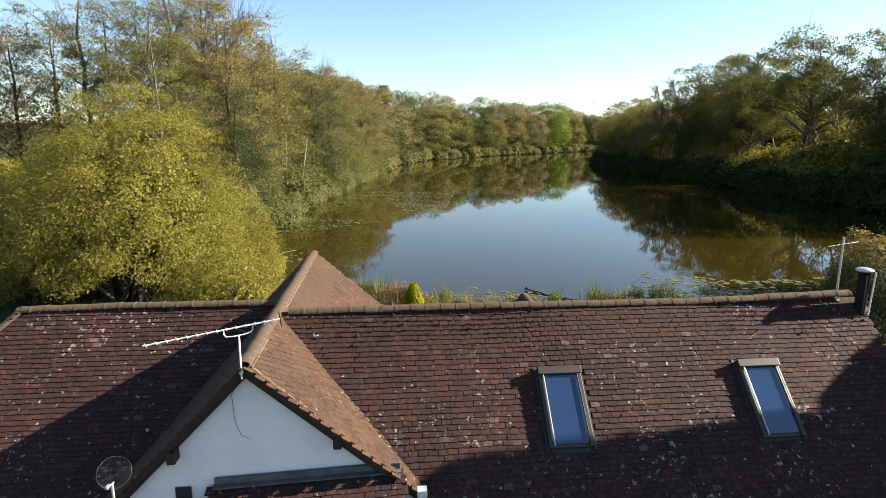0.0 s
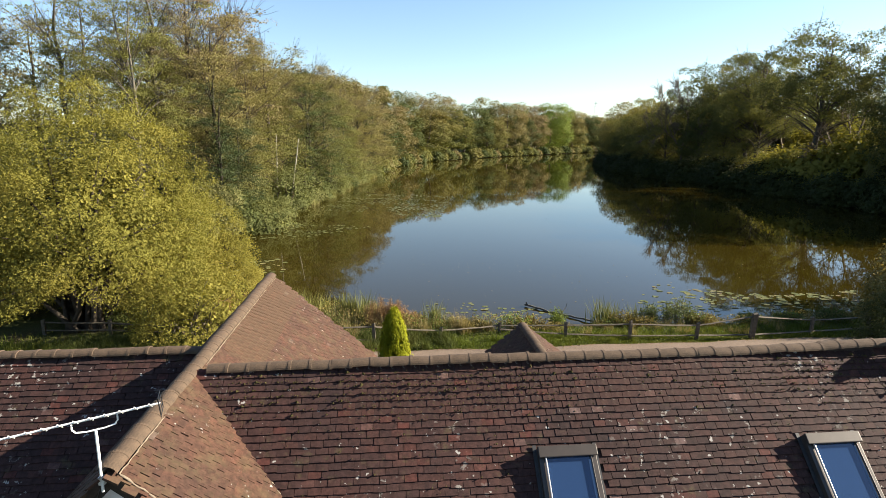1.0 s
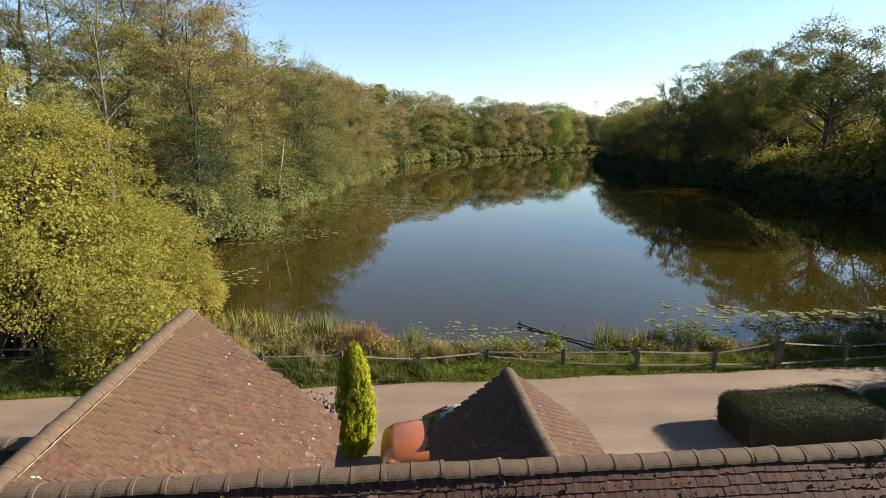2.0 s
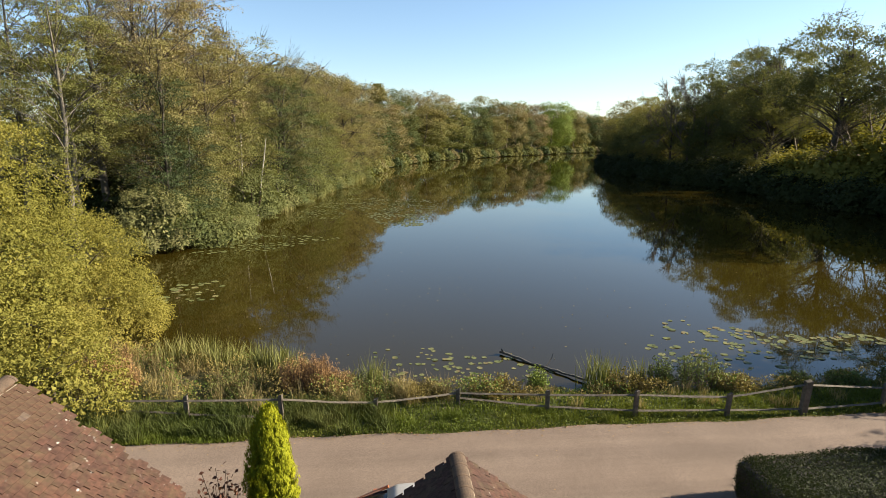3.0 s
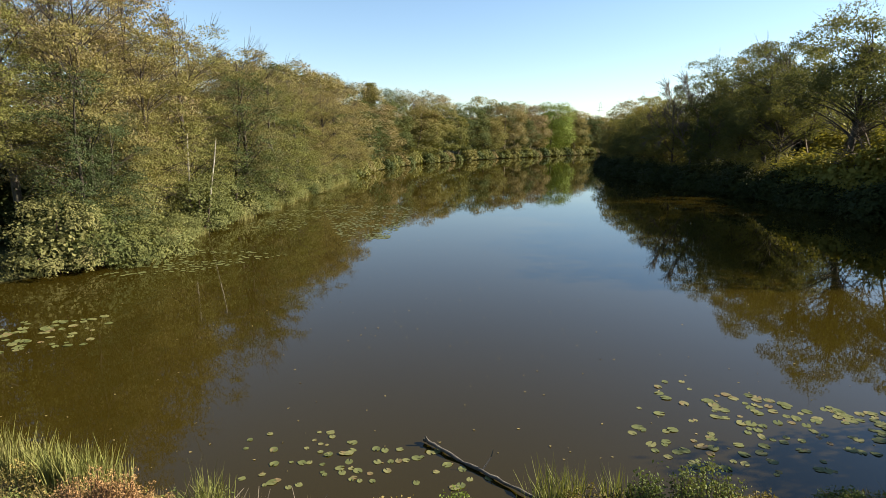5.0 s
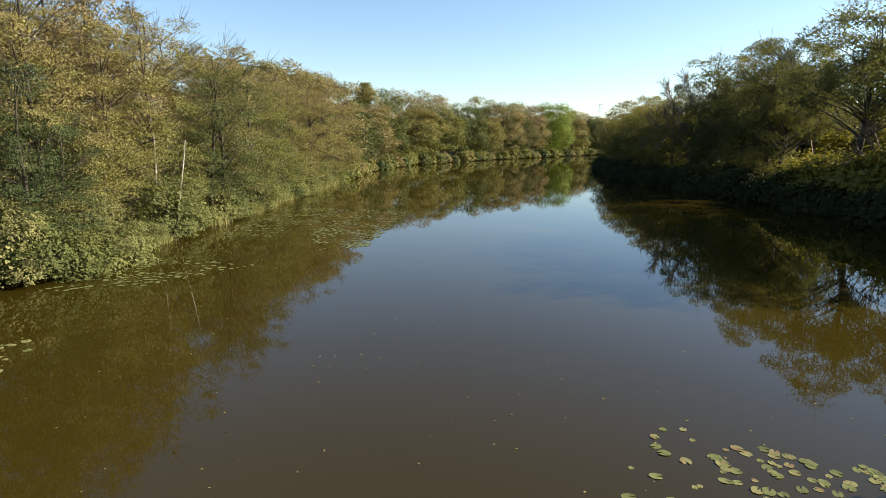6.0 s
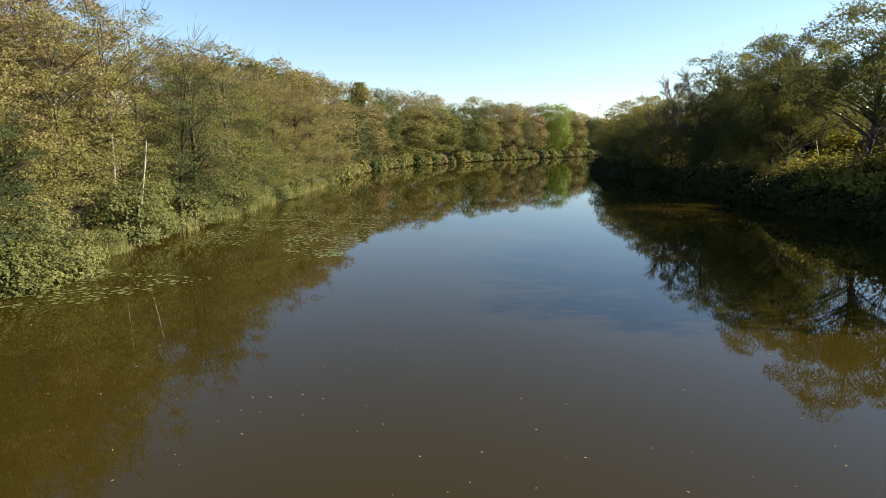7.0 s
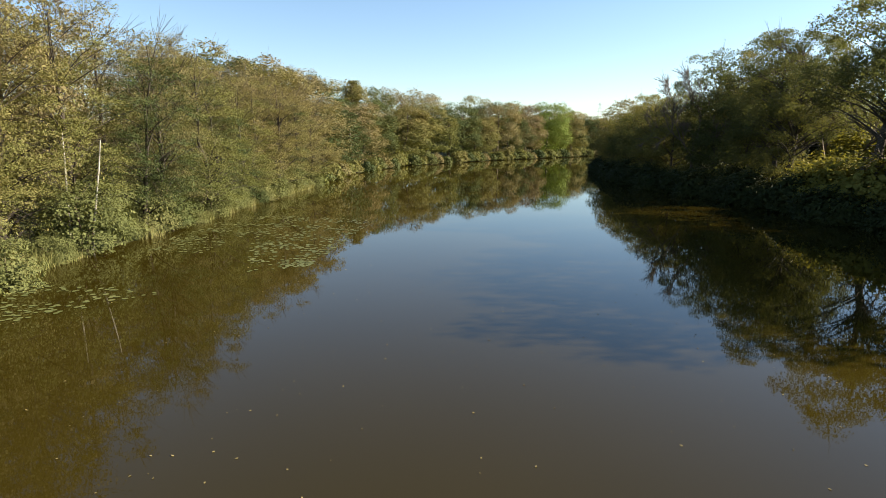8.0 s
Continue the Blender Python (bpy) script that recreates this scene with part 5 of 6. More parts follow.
along_shore([(122, 150), (112, 58)], 10, 0.0, 3.0, lambda x, y, i: far_trees[(1, 0)[i % 2]].at(x, y, prng.uniform(1.1, 1.3), prng.uniform(0.6, 0.72)))
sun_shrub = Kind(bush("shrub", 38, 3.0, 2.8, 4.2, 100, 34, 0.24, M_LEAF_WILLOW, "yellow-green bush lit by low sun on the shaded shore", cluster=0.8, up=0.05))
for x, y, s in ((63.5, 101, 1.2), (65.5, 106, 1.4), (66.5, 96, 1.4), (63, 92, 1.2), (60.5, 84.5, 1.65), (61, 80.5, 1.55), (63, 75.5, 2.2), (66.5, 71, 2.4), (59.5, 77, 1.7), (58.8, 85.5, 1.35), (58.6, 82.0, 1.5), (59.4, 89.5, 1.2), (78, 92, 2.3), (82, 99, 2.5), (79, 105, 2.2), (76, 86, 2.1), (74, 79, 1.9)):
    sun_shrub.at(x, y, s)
# wood behind the right-hand point, and across the far end
along_shore([(150, 330), (92, 215), (64, 172)], 10, 6.0, 2.0, lambda x, y, i: far_trees[(1, 0)[i % 2]].at(x, y, prng.uniform(1.2, 1.5), prng.uniform(0.8, 1.0)))
along_shore([(175, 345), (120, 345), (60, 300)], 9, 6.0, 3.0, lambda x, y, i: far_trees[(0, 1, 1)[i % 3]].at(x, y, prng.uniform(1.3, 1.6), prng.uniform(0.85, 1.0)))
far_trees[3].at(*LIME, 1.66, 1.2)
pine = tree("pine_tree", 61, 12, 3.6, 24, 120, 0.35, M_BARK, M_LEAF_OAK, "dark rounded pine standing above the wood", lobe=1.6, low=0.35)
pine.matrix_basis = put(pine, -0.7, 203, 1.0, 0, 13.0)
# birches leaning from the bank
for x, y, lx, top in ((-9.7, 65.3, 1.2, 7.6), (-10.9, 64.9, 0.2, 8.0)):
    b = thing("birch_trunk", (x, y, float(ground_height(x, y)) - 0.1), "slender pale birch trunk leaning from the bank", "tree trunk")
    pp = np.array([(0, 0, 0), (lx * 0.25, 0, top * 0.25), (lx * 0.5, 0.05, top * 0.5), (lx * 0.8, 0.1, top * 0.78), (lx, 0.1, top)])
    v, f = tubes([(pp, [0.09, 0.082, 0.07, 0.055, 0.03])], 8)
    piece("trunk", np_mesh("trunk", v, f), M_BIRCH, b, smooth=True)

# ---- willow over the dam ----
willow = bush("willow_tree", 51, 5.2, 4.3, 9.8, 330, 470, 0.075, M_LEAF_WILLOW, "large rounded willow with yellow-green narrow leaves", "tree", M_DARKBARK, 0.62, 1.2, 0.55, 0.25, 0.34, 0.85, 26, 0.75, 0.8, 2.0)
willow.matrix_basis = put(willow, -11.2, 26.0, 1.0, 0)
sallow = bush("willow_bush", 52, 4.6, 3.6, 5.4, 210, 540, 0.068, M_LEAF_WILLOW, "spreading yellow-green willow bush leaning over the water", "shrub", M_BARK, 0.52, 0.3, 0.5, 0.25, 0.34, 0.85, 22, 0.68, 0.8)
sallow.matrix_basis = put(sallow, -9.5, 29.8, 1.0, 0)
w4 = bush("willow_bush", 54, 2.0, 1.5, 2.5, 60, 300, 0.07, M_LEAF_WILLOW, "low willow scrub at the foot of the large willow", "shrub", M_BARK, 0.4, 0.2, 0.4, 0.25, 0.34, 0.85, 12, 0.5, 0.8)
w4.matrix_basis = put(w4, -6.4, 23.9, 1.25, 0)
w3 = bush("willow_bush", 53, 4.6, 3.4, 6.5, 150, 280, 0.13, M_LEAF_WILLOW, "yellow-green willow bush behind the large willow", "shrub", M_BARK, 0.6, 0.4, 0.5, 0.25, 0.34, 0.85, 20, 0.8, 0.8)
w3.matrix_basis = put(w3, -17.5, 29.0, 1.0, 0)

# ---- dam: fence, verge, plants ----
POSTS = [(-12.6, 25.2, 0.85), (-10.0, 24.9, 0.85), (-7.45, 24.4, 0.80), (-4.89, 23.87, 0.77), (-2.31, 23.3, 0.95), (0.26, 22.99, 1.03), (2.75, 23.25, 0.72), (5.12, 23.71, 0.70),
         (7.59, 23.05, 0.86), (9.92, 22.52, 1.01), (12.48, 22.33, 0.94), (14.64, 22.23, 1.27), (17.2, 22.4, 1.0), (19.8, 22.6, 1.0), (22.4, 22.9, 1.0)]


def build_fence():
    r = np.random.default_rng(5)
    t = thing("fence", (0, 0, 0), "low weathered grey oak post-and-rail fence, sagging in places", "fence")
    for i, (x, y, z) in enumerate(POSTS):
        g = float(ground_height(x, y))
        w = 0.115 if i != 11 else 0.18
        bm = bmesh.new()
        add_box(bm, (0, 0, (z - g) / 2 - 0.15), (w, w * 0.85, z - g + 0.3), None, 0.015)
        for v in bm.verts:
            if v.co.z > 0.3:
                v.co.x += r.normal(0, 0.008)
                v.co.z += 0.05 * (v.co.x / w) + r.normal(0, 0.01)
        ob = part("post", bm, M_FENCE, t)
        ob.matrix_world = pose(x, y, g, r.normal(0, 2.5), r.normal(0, 3), r.uniform(-12, 12))
    for i in range(len(POSTS) - 1):
        (x0, y0, z0), (x1, y1, z1) = POSTS[i], POSTS[i + 1]
        for lower in (0, 1):
            if lower and i in (5, 6):
                continue
            ga, gb = float(ground_height(x0, y0)), float(ground_height(x1, y1))
            za = (z0 - 0.13) if not lower else ga + 0.17
            zb = (z1 - 0.13) if not lower else gb + 0.17
            pts = []
            for q in np.linspace(-0.02, 1.02, 9):
                sag = -0.025 * math.sin(math.pi * q) * r.uniform(0.3, 1.0)
                pts.append((x0 + (x1 - x0) * q, y0 + (y1 - y0) * q + r.normal(0, 0.006), za + (zb - za) * q + sag * (0.6 if i not in (5, 6) else 1.2)))
            v, f = tubes([(np.array(pts), 0.037 * r.uniform(0.9, 1.1, 9))], 4)
            ob = piece("rail", np_mesh("rail", v, f), M_FENCE, t, smooth=False)


build_fence()


def shore_y(x):
    """The near shoreline."""
    p = sorted(LAKE[:13])
    return np.interp(x, [a for a, _ in p], [b for _, b in p])


def field(name, kind_label, category, v, f, material):
    ob = piece(name, np_mesh(name, v, f), material)
    return tagged(ob, kind_label, category, kind="stuff")


def roots_at(r, x, y):
    return np.stack([x, y, ground_height(x, y) - 0.02], 1)


M_STRAW = leaf_material("straw_blade", [(0.0, (0.13, 0.11, 0.045)), (0.5, (0.24, 0.19, 0.085)), (1.0, (0.34, 0.27, 0.14))], 0.25, 0.1)


def build_verge():
    r = np.random.default_rng(31)
    # short grass between lane and fence, longer towards the willow
    n = 65000
    x = r.uniform(-14, 25, n)
    y0 = 22.02 + 0.05 * np.sin(x * 0.9) + 0.04 * np.sin(x * 2.3 + 1)
    y = y0 + np.abs(r.normal(0, 1.0, n))
    keep = (y < shore_y(x) - 0.05)
    x, y = x[keep], y[keep]
    h = 0.085 + 0.06 * smooth01(0.5, 1.4, y - 22.05) + 0.08 * smooth01(2.5, -3, x)
    v, f = blades(r, roots_at(r, x, y), h, 0.02, 0.8)
    field("grass", "short green verge grass along the lane", "grass", v, f, M_GRASS)
    # long arching tufts
    for name, lab, mat, x0, x1, tufts, n, hh, wide in (("long_grass", "long lush arching tufts of dark green grass", M_LUSH, -11, 3.2, 200, 13000, 0.42, 0.016), ("long_grass", "tufts of green and straw grass below the fence", M_GRASS, 2.5, 24, 60, 4500, 0.24, 0.014)):
        c = r.uniform(x0, x1, tufts)
        k = r.integers(0, tufts, n)
        th = r.uniform(0.7, 1.2, tufts)
        cx = c[k] + r.normal(0, 0.13, n)
        cy = 22.25 + (r.random(tufts) * (1.7 if x1 < 4 else 1.0))[k] + r.normal(0, 0.1, n)
        v, f = blades(r, roots_at(r, cx, cy), hh * th[k], wide, 1.0)
        field(name, lab, "grass", v, f, mat)
    # low leafy weeds at the edge
    n = 8000
    x = r.uniform(-14, 25, n)
    y = 22.1 + np.abs(r.normal(0, 0.8, n))
    ok = y < shore_y(x)
    x, y = x[ok], y[ok]
    p = roots_at(r, x, y)
    p[:, 2] += r.uniform(0.02, 0.14, len(x))
    v, f = leaf_quads(r, p, 0.055, 0.8, 0.7)
    field("weeds", "low leafy weeds in the verge", "weeds", v, f, M_GRASS)
    # dry herbs between fence and water, in uneven drifts
    n = 60000
    x = r.uniform(-9, 25, n)
    w = np.clip(shore_y(x) - 23.6, 0.6, 6)
    y = shore_y(x) + 0.15 - w * r.random(n) ** 1.3
    ok = y > np.interp(x, [a for a, _, _ in POSTS], [b for _, b, _ in POSTS]) + 0.25
    drift = np.sin(x * 2.3 + 0.7 * y) * np.sin(x * 0.83 - 1.9 * y + 2) + 0.5 * np.sin(x * 5.1 + y * 3.7)
    ok &= drift + r.normal(0, 0.35, n) > np.where(x > 6.5, 0.15, -0.15)
    x, y, drift = x[ok], y[ok], drift[ok]
    h = (0.3 + 0.3 * np.clip(drift + 0.5, 0, 1.3)) * np.where(x > 6.5, 0.75, 1.15) * (1 - 0.55 * np.exp(-((x - 8.6) / 1.3) ** 2))
    p = roots_at(r, x, y)
    p[:, 2] += r.random(len(x)) * h
    green = np.sin(x * 1.7 + 2.0 * y) + r.normal(0, 0.5, len(x)) > 0.75
    v, f = leaf_quads(r, p[green], 0.075, 0.3, 0.6)
    field("green_herbs", "yellow-green leafy herbs among the dry ones", "herbs", v, f, M_LEAF_LIME)
    v, f = leaf_quads(r, p[~green], 0.07, 0.2, 0.42)
    field("herbs", "tangle of dry brown herbs at the water's edge", "herbs", v, f, M_LEAF_DRY)
    # straw tussocks
    tufts, per = 150, 42
    c = np.concatenate([r.uniform(-8, 4, 105), r.uniform(4, 25, 45)])
    fy = np.interp(c, [a for a, _, _ in POSTS], [b for _, b, _ in POSTS]) + 0.35
    cy = fy + (shore_y(c) - fy) * r.random(tufts)
    k = np.repeat(np.arange(tufts), per)
    x, y = c[k] + r.normal(0, 0.1, len(k)), cy[k] + r.normal(0, 0.1, len(k))
    v, f = blades(r, roots_at(r, x, y), (r.uniform(0.4, 0.85, tufts) * np.where(c > 5, 0.65, 1.0))[k], 0.012, 0.75)
    field("dry_grass", "tussocks of straw-coloured dry grass", "grass", v, f, M_STRAW)
    # reeds in loose clumps
    c = np.concatenate([r.uniform(-4.8, -1.7, 22), r.uniform(-1.4, 0.2, 13), r.normal(2.7, 0.25, 4), r.normal(9.6, 0.35, 6), r.normal(11.0, 0.3, 2), r.normal(0.0, 0.5, 8)])
    fy = np.interp(c, [a for a, _, _ in POSTS], [b for _, b, _ in POSTS]) + 0.6
    yc = np.where(c < 2, shore_y(c) + 0.4 - 1.1 * r.random(len(c)), shore_y(c) + 0.3 - 0.6 * r.random(len(c)))
    n = 1900
    k = r.integers(0, len(c), n)
    x, y = c[k] + r.normal(0, 0.17, n), yc[k] + r.normal(0, 0.15, n)
    p = np.stack([x, y, np.maximum(ground_height(x, y), -0.25)], 1)
    v, f = blades(r, p, (0.75 + 0.6 * r.random(len(c)))[k], 0.026, 0.36)
    field("reeds", "green and yellowing reed blades standing in the shallows", "reeds", v, f, M_REED)


build_verge()


def shore_sedge():
    """A fringe of yellowing sedge along the wooded shore, in broken clumps."""
    r = np.random.default_rng(34)
    n = 9000
    y = r.uniform(57, 122, n)
    x = np.interp(y, [b for _, b in LEFT_NEAR], [a for a, _ in LEFT_NEAR]) + r.normal(0.35, 0.3, n)
    ok = np.sin(y * 0.55) + np.sin(y * 0.23 + 1) + r.normal(0, 0.3, n) > 0.1
    x, y = x[ok], y[ok]
    p = np.stack([x, y, np.maximum(ground_height(x, y), -0.2)], 1)
    v, f = blades(r, p, 0.95 + 0.25 * np.sin(y * 1.9), 0.045, 0.6)
    field("sedge", "yellow-green sedge fringe below the alders", "sedge", v, f, M_REED)


shore_sedge()


def lane_litter():
    """Dead leaves and crumbs of earth swept to the far edge of the lane."""
    r = np.random.default_rng(35)
    n = 1700
    x = r.uniform(-14, 25, n)
    edge = 22.05 + 0.05 * np.sin(x * 0.9) + 0.04 * np.sin(x * 2.3 + 1)
    y = edge + 0.05 - np.abs(r.normal(0, 0.16, n)) * np.where(r.random(n) < 0.05, 7, 1)
    p = np.stack([x, y, ground_height(x, y) + 0.045], 1)
    v, f = leaf_quads(r, p, 0.042, 3.0, 0.6, 0.6)
    field("fallen_leaves", "dead brown leaves along the edge of the lane", "leaves", v, f, M_LEAF_RUST)


lane_litter()


def plume_clump(x, y, rad, h, seed, label, material, leaf=0.045, stalks=90, per=26, category="dead herbs", name="dead_herb_clump"):
    """Upright stalks, each with a loose plume of small leaves along its upper part."""
    r = np.random.default_rng(seed)
    t = thing(name, (x, y, float(ground_height(x, y)) - 0.03), label, category)
    a, q = r.uniform(0, 6.28, stalks), rad * np.sqrt(r.random(stalks))
    root = np.stack([np.cos(a) * q, np.sin(a) * q * 0.8, np.zeros(stalks)], 1)
    hh = h * r.uniform(0.55, 1.1, stalks) * (1 - 0.35 * (q / rad) ** 2)
    tip = root * 1.25 + np.stack([r.normal(0, 0.08, stalks), r.normal(0, 0.08, stalks), hh], 1)
    paths = [(np.array([root[i], (root[i] + tip[i]) / 2 + r.normal(0, 0.02, 3), tip[i]]), [0.007, 0.006, 0.004]) for i in range(stalks)]
    piece("stalk", np_mesh("stalk", *tubes(paths, 3)), M_TWIG, t)
    k = np.repeat(np.arange(stalks), per)
    u = r.uniform(0.25, 1.03, len(k))[:, None]
    pos = root[k] + (tip[k] - root[k]) * u + r.normal(0, 0.045, (len(k), 3))
    v, f = leaf_quads(r, pos, leaf, 0.05, 0.5)
    piece("plume", np_mesh("plume", v, f), material, t)


RUST = "pinkish rust-brown clump of dead willowherb plumes"
for i, (x, y, rr, h) in enumerate(((1.05, 24.9, 0.42, 1.15), (0.35, 24.95, 0.42, 1.2), (1.7, 24.7, 0.4, 0.7), (-5.6, 26.0, 0.75, 1.35), (-4.9, 25.4, 0.45, 0.9))):
    plume_clump(x, y, rr, h, 400 + i, RUST, M_PLUME, 0.04, 130, 52)
for i, (x, y, rr, h, mt, lab) in enumerate(((12.9, 24.5, 0.6, 1.25, M_LEAF_BRAMBLE, "green bramble with glossy leaves by the water"), (13.8, 24.1, 0.65, 0.5, M_LEAF_DRY, "yellow-brown bramble by the fence"), (11.6, 24.6, 0.3, 1.15, M_LEAF_BRAMBLE, "thin leafy sapling by the water"),
                             (10.5, 24.3, 0.6, 0.65, M_LEAF_DRY, "mound of dry brown herbs"), (6.4, 24.3, 0.7, 0.6, M_LEAF_DRY, "mound of dry brown herbs"), (2.5, 24.7, 0.8, 0.7, M_LEAF_BRAMBLE, "low green bramble mound"), (7.7, 24.5, 0.28, 0.85, M_LEAF_LIME, "pale green leafy plant by the water"),
                             (15.9, 24.2, 0.4, 0.5, M_LEAF_BRAMBLE, "dark bramble by the water"), (17.4, 24.0, 0.55, 0.5, M_LEAF_BRAMBLE, "dark bramble by the water"), (19.4, 24.1, 0.6, 0.55, M_LEAF_BRAMBLE, "dark bramble by the water"), (21.6, 24.2, 0.75, 0.7, M_LEAF_BRAMBLE, "dark bramble by the water"),
                             (-7.2, 26.0, 0.9, 1.1, M_LEAF_BRAMBLE, "green bramble below the willow"), (-1.4, 25.1, 0.7, 0.65, M_LEAF_BRAMBLE, "low green bramble mound"), (-9.5, 26.2, 1.1, 1.2, M_LEAF_BRAMBLE, "green bramble below the willow"), (4.2, 24.3, 0.5, 0.55, M_LEAF_DRY, "mound of dry brown herbs"))):
    plume_clump(x, y, rr, h, 500 + i, lab, mt, 0.075, int(30 + 110 * rr), 22, "shrub", "bramble")


# ---- yard: conifer, hedge, bushes, car ----
def golden_conifer(x, y, h, rad):
    r = np.random.default_rng(77)
    t = thing("golden_conifer", (x, y, float(ground_height(x, y))), "upright golden-yellow conifer with flame-shaped sprays", "tree")
    piece("trunk", np_mesh("trunk", *tubes([(np.array([(0, 0, -0.1), (0, 0, 0.5 * h), (0, 0, 0.85 * h)]), [0.06, 0.045, 0.02])], 6)), M_BARK, t)
    # flame-shaped sprays over a dense dark inside
    n = 1500
    u = r.random(n)
    prof = np.interp(u, [0, 0.15, 0.5, 0.8, 0.93, 1.0], [0.8, 0.98, 1.0, 0.66, 0.34, 0.08]) * rad
    a = r.uniform(0, 2 * np.pi, n)
    lump = 1 + 0.1 * np.sin(3 * a + 6 * u) + r.normal(0, 0.05, n)
    inner = np.where(r.random(n) < 0.25, 0.8, 1.0)
    c = np.stack([np.cos(a) * prof * lump * inner, np.sin(a) * prof * lump * inner, 0.05 + u * h * 0.93], 1)
    per = 26
    pick = np.repeat(np.arange(n), per)
    m = len(pick)
    s = r.random(m)[:, None]
    way = np.stack([np.cos(a[pick]) * 0.25, np.sin(a[pick]) * 0.25, np.ones(m)], 1)
    pos = c[pick] + way * s * 0.17 + r.normal(0, 0.018, (m, 3))
    v, f = leaf_quads(r, pos, 0.065, 0.0, 0.3, 0.3, way * 2.5, np.stack([np.cos(a[pick]), np.sin(a[pick]), 0.2 + 0 * a[pick]], 1), 0.4)
    m = 5000
    u, b = r.random(m), r.uniform(0, 2 * np.pi, m)
    q = np.interp(u, [0, 0.15, 0.5, 0.8, 0.93, 1.0], [0.8, 0.98, 1.0, 0.66, 0.34, 0.08]) * rad * 0.85 * r.uniform(0.75, 1.0, m)
    e = np.stack([np.cos(b) * q, np.sin(b) * q, 0.04 + u * h * 0.95], 1)
    v2, f2 = leaf_quads(r, e, 0.13, 0.0, 0.6, 0.3, None, np.stack([np.cos(b), np.sin(b), 0 * b], 1))
    piece("crown", np_mesh("crown", np.concatenate([v, v2]), np.concatenate([f, f2 + len(v)])), M_LEAF_GOLD, t)


golden_conifer(0.98, 18.2, 2.8, 0.41)


def rose_bush(x, y):
    r = np.random.default_rng(78)
    t = thing("thin_shrub", (x, y, float(ground_height(x, y))), "thin leggy shrub with sparse dark red leaves", "shrub")
    paths, tips = [], []
    for i in range(14):
        a, ln = r.uniform(0, 6.28), r.uniform(1.0, 1.9)
        tip = np.array([math.cos(a) * 0.35 * r.random(), math.sin(a) * 0.35 * r.random(), ln])
        mid = tip * 0.5 + r.normal(0, 0.06, 3)
        paths.append((np.array([(0, 0, -0.05), mid, tip]), [0.014, 0.01, 0.005]))
        for k in range(34):
            tips.append(mid * 0.6 + (tip - mid * 0.6) * r.random() + r.normal(0, 0.08, 3))
    piece("trunk", np_mesh("trunk", *tubes(paths, 5)), M_TWIG, t)
    v, f = leaf_quads(r, np.array(tips), 0.09, 0.1, 0.6)
    piece("crown", np_mesh("crown", v, f), leaf_material("dark_red_leaf", [(0.0, (0.05, 0.03, 0.02)), (0.6, (0.10, 0.045, 0.03)), (1.0, (0.16, 0.07, 0.04))]), t)


rose_bush(0.26, 17.7)


def hedge(x0, x1, y0, y1, h, seed, label, leaf=0.062, dense=1.0, shoulder=0.16):
    """A clipped hedge with rounded shoulders: twiggy core and a skin of small leaves."""
    r = np.random.default_rng(seed)
    g = float(ground_height((x0 + x1) / 2, (y0 + y1) / 2))
    t = thing("hedge", ((x0 + x1) / 2, (y0 + y1) / 2, g), label, "hedge")
    sx, sy = (x1 - x0) / 2, (y1 - y0) / 2
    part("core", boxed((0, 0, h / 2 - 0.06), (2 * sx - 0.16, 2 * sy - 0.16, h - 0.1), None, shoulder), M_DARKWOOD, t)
    n = int(dense * 9000 * (sx * sy * 4 + 2 * (sx + sy) * 2 * h) / 12)
    p = r.uniform(-1, 1, (n, 3))
    ax = r.choice(3, n, p=[0.18, 0.32, 0.5])
    p[np.arange(n), ax] = np.where(ax == 2, 1.0, np.sign(p[np.arange(n), ax]))
    q = np.abs(p) ** 6
    p /= (q.sum(1) ** (1 / 6))[:, None]
    p = p * np.array([sx, sy, h / 2]) + r.normal(0, 0.03, (n, 3)) + np.array([0, 0, h / 2])
    p[:, 2] = np.maximum(p[:, 2] + 0.05 * np.sin(p[:, 0] * 2.1), 0.03)
    v, f = leaf_quads(r, p, leaf, 0.1, 0.6, face=(p - np.array([0, 0, h / 2])) / np.array([sx, sy, h / 2]) ** 1.0)
    piece("leaf_skin", np_mesh("leaf_skin", v, f), M_LEAF_HEDGE, t)


hedge(10.45, 14.3, 17.3, 18.95, 0.98, 81, "clipped green box hedge beside the lane, mostly in shade", 0.036, 3.2)
hedge(14.7, 16.4, 17.9, 19.0, 0.8, 82, "low clipped hedge beside the dark bush", 0.036, 3.2)
dome = bush("yew_bush", 83, 2.0, 1.95, 3.45, 340, 170, 0.06, M_LEAF_HEDGE, "large dark domed evergreen bush", "shrub", M_BARK, 0.42, 0.5, 0.0, 0.1, 0.5, 0.8, 20)
dome.matrix_basis = put(dome, 18.0, 18.7, 1.0, 0)
ivy = bush("autumn_shrub", 84, 1.9, 1.7, 3.8, 150, 60, 0.12, M_LEAF_DRY, "shrub with orange and yellow autumn leaves", "shrub", M_BARK, 0.4, 0.5, 0.0, 0.1, 0.55, 0.8, 14)
ivy.matrix_basis = put(ivy, 21.9, 23.2, 1.0, 0)


M_CREAM = plain("cream_paint", (0.34, 0.32, 0.285), (0.28, 0.265, 0.24), 3.0, 0.4, 0.5, 0.0)


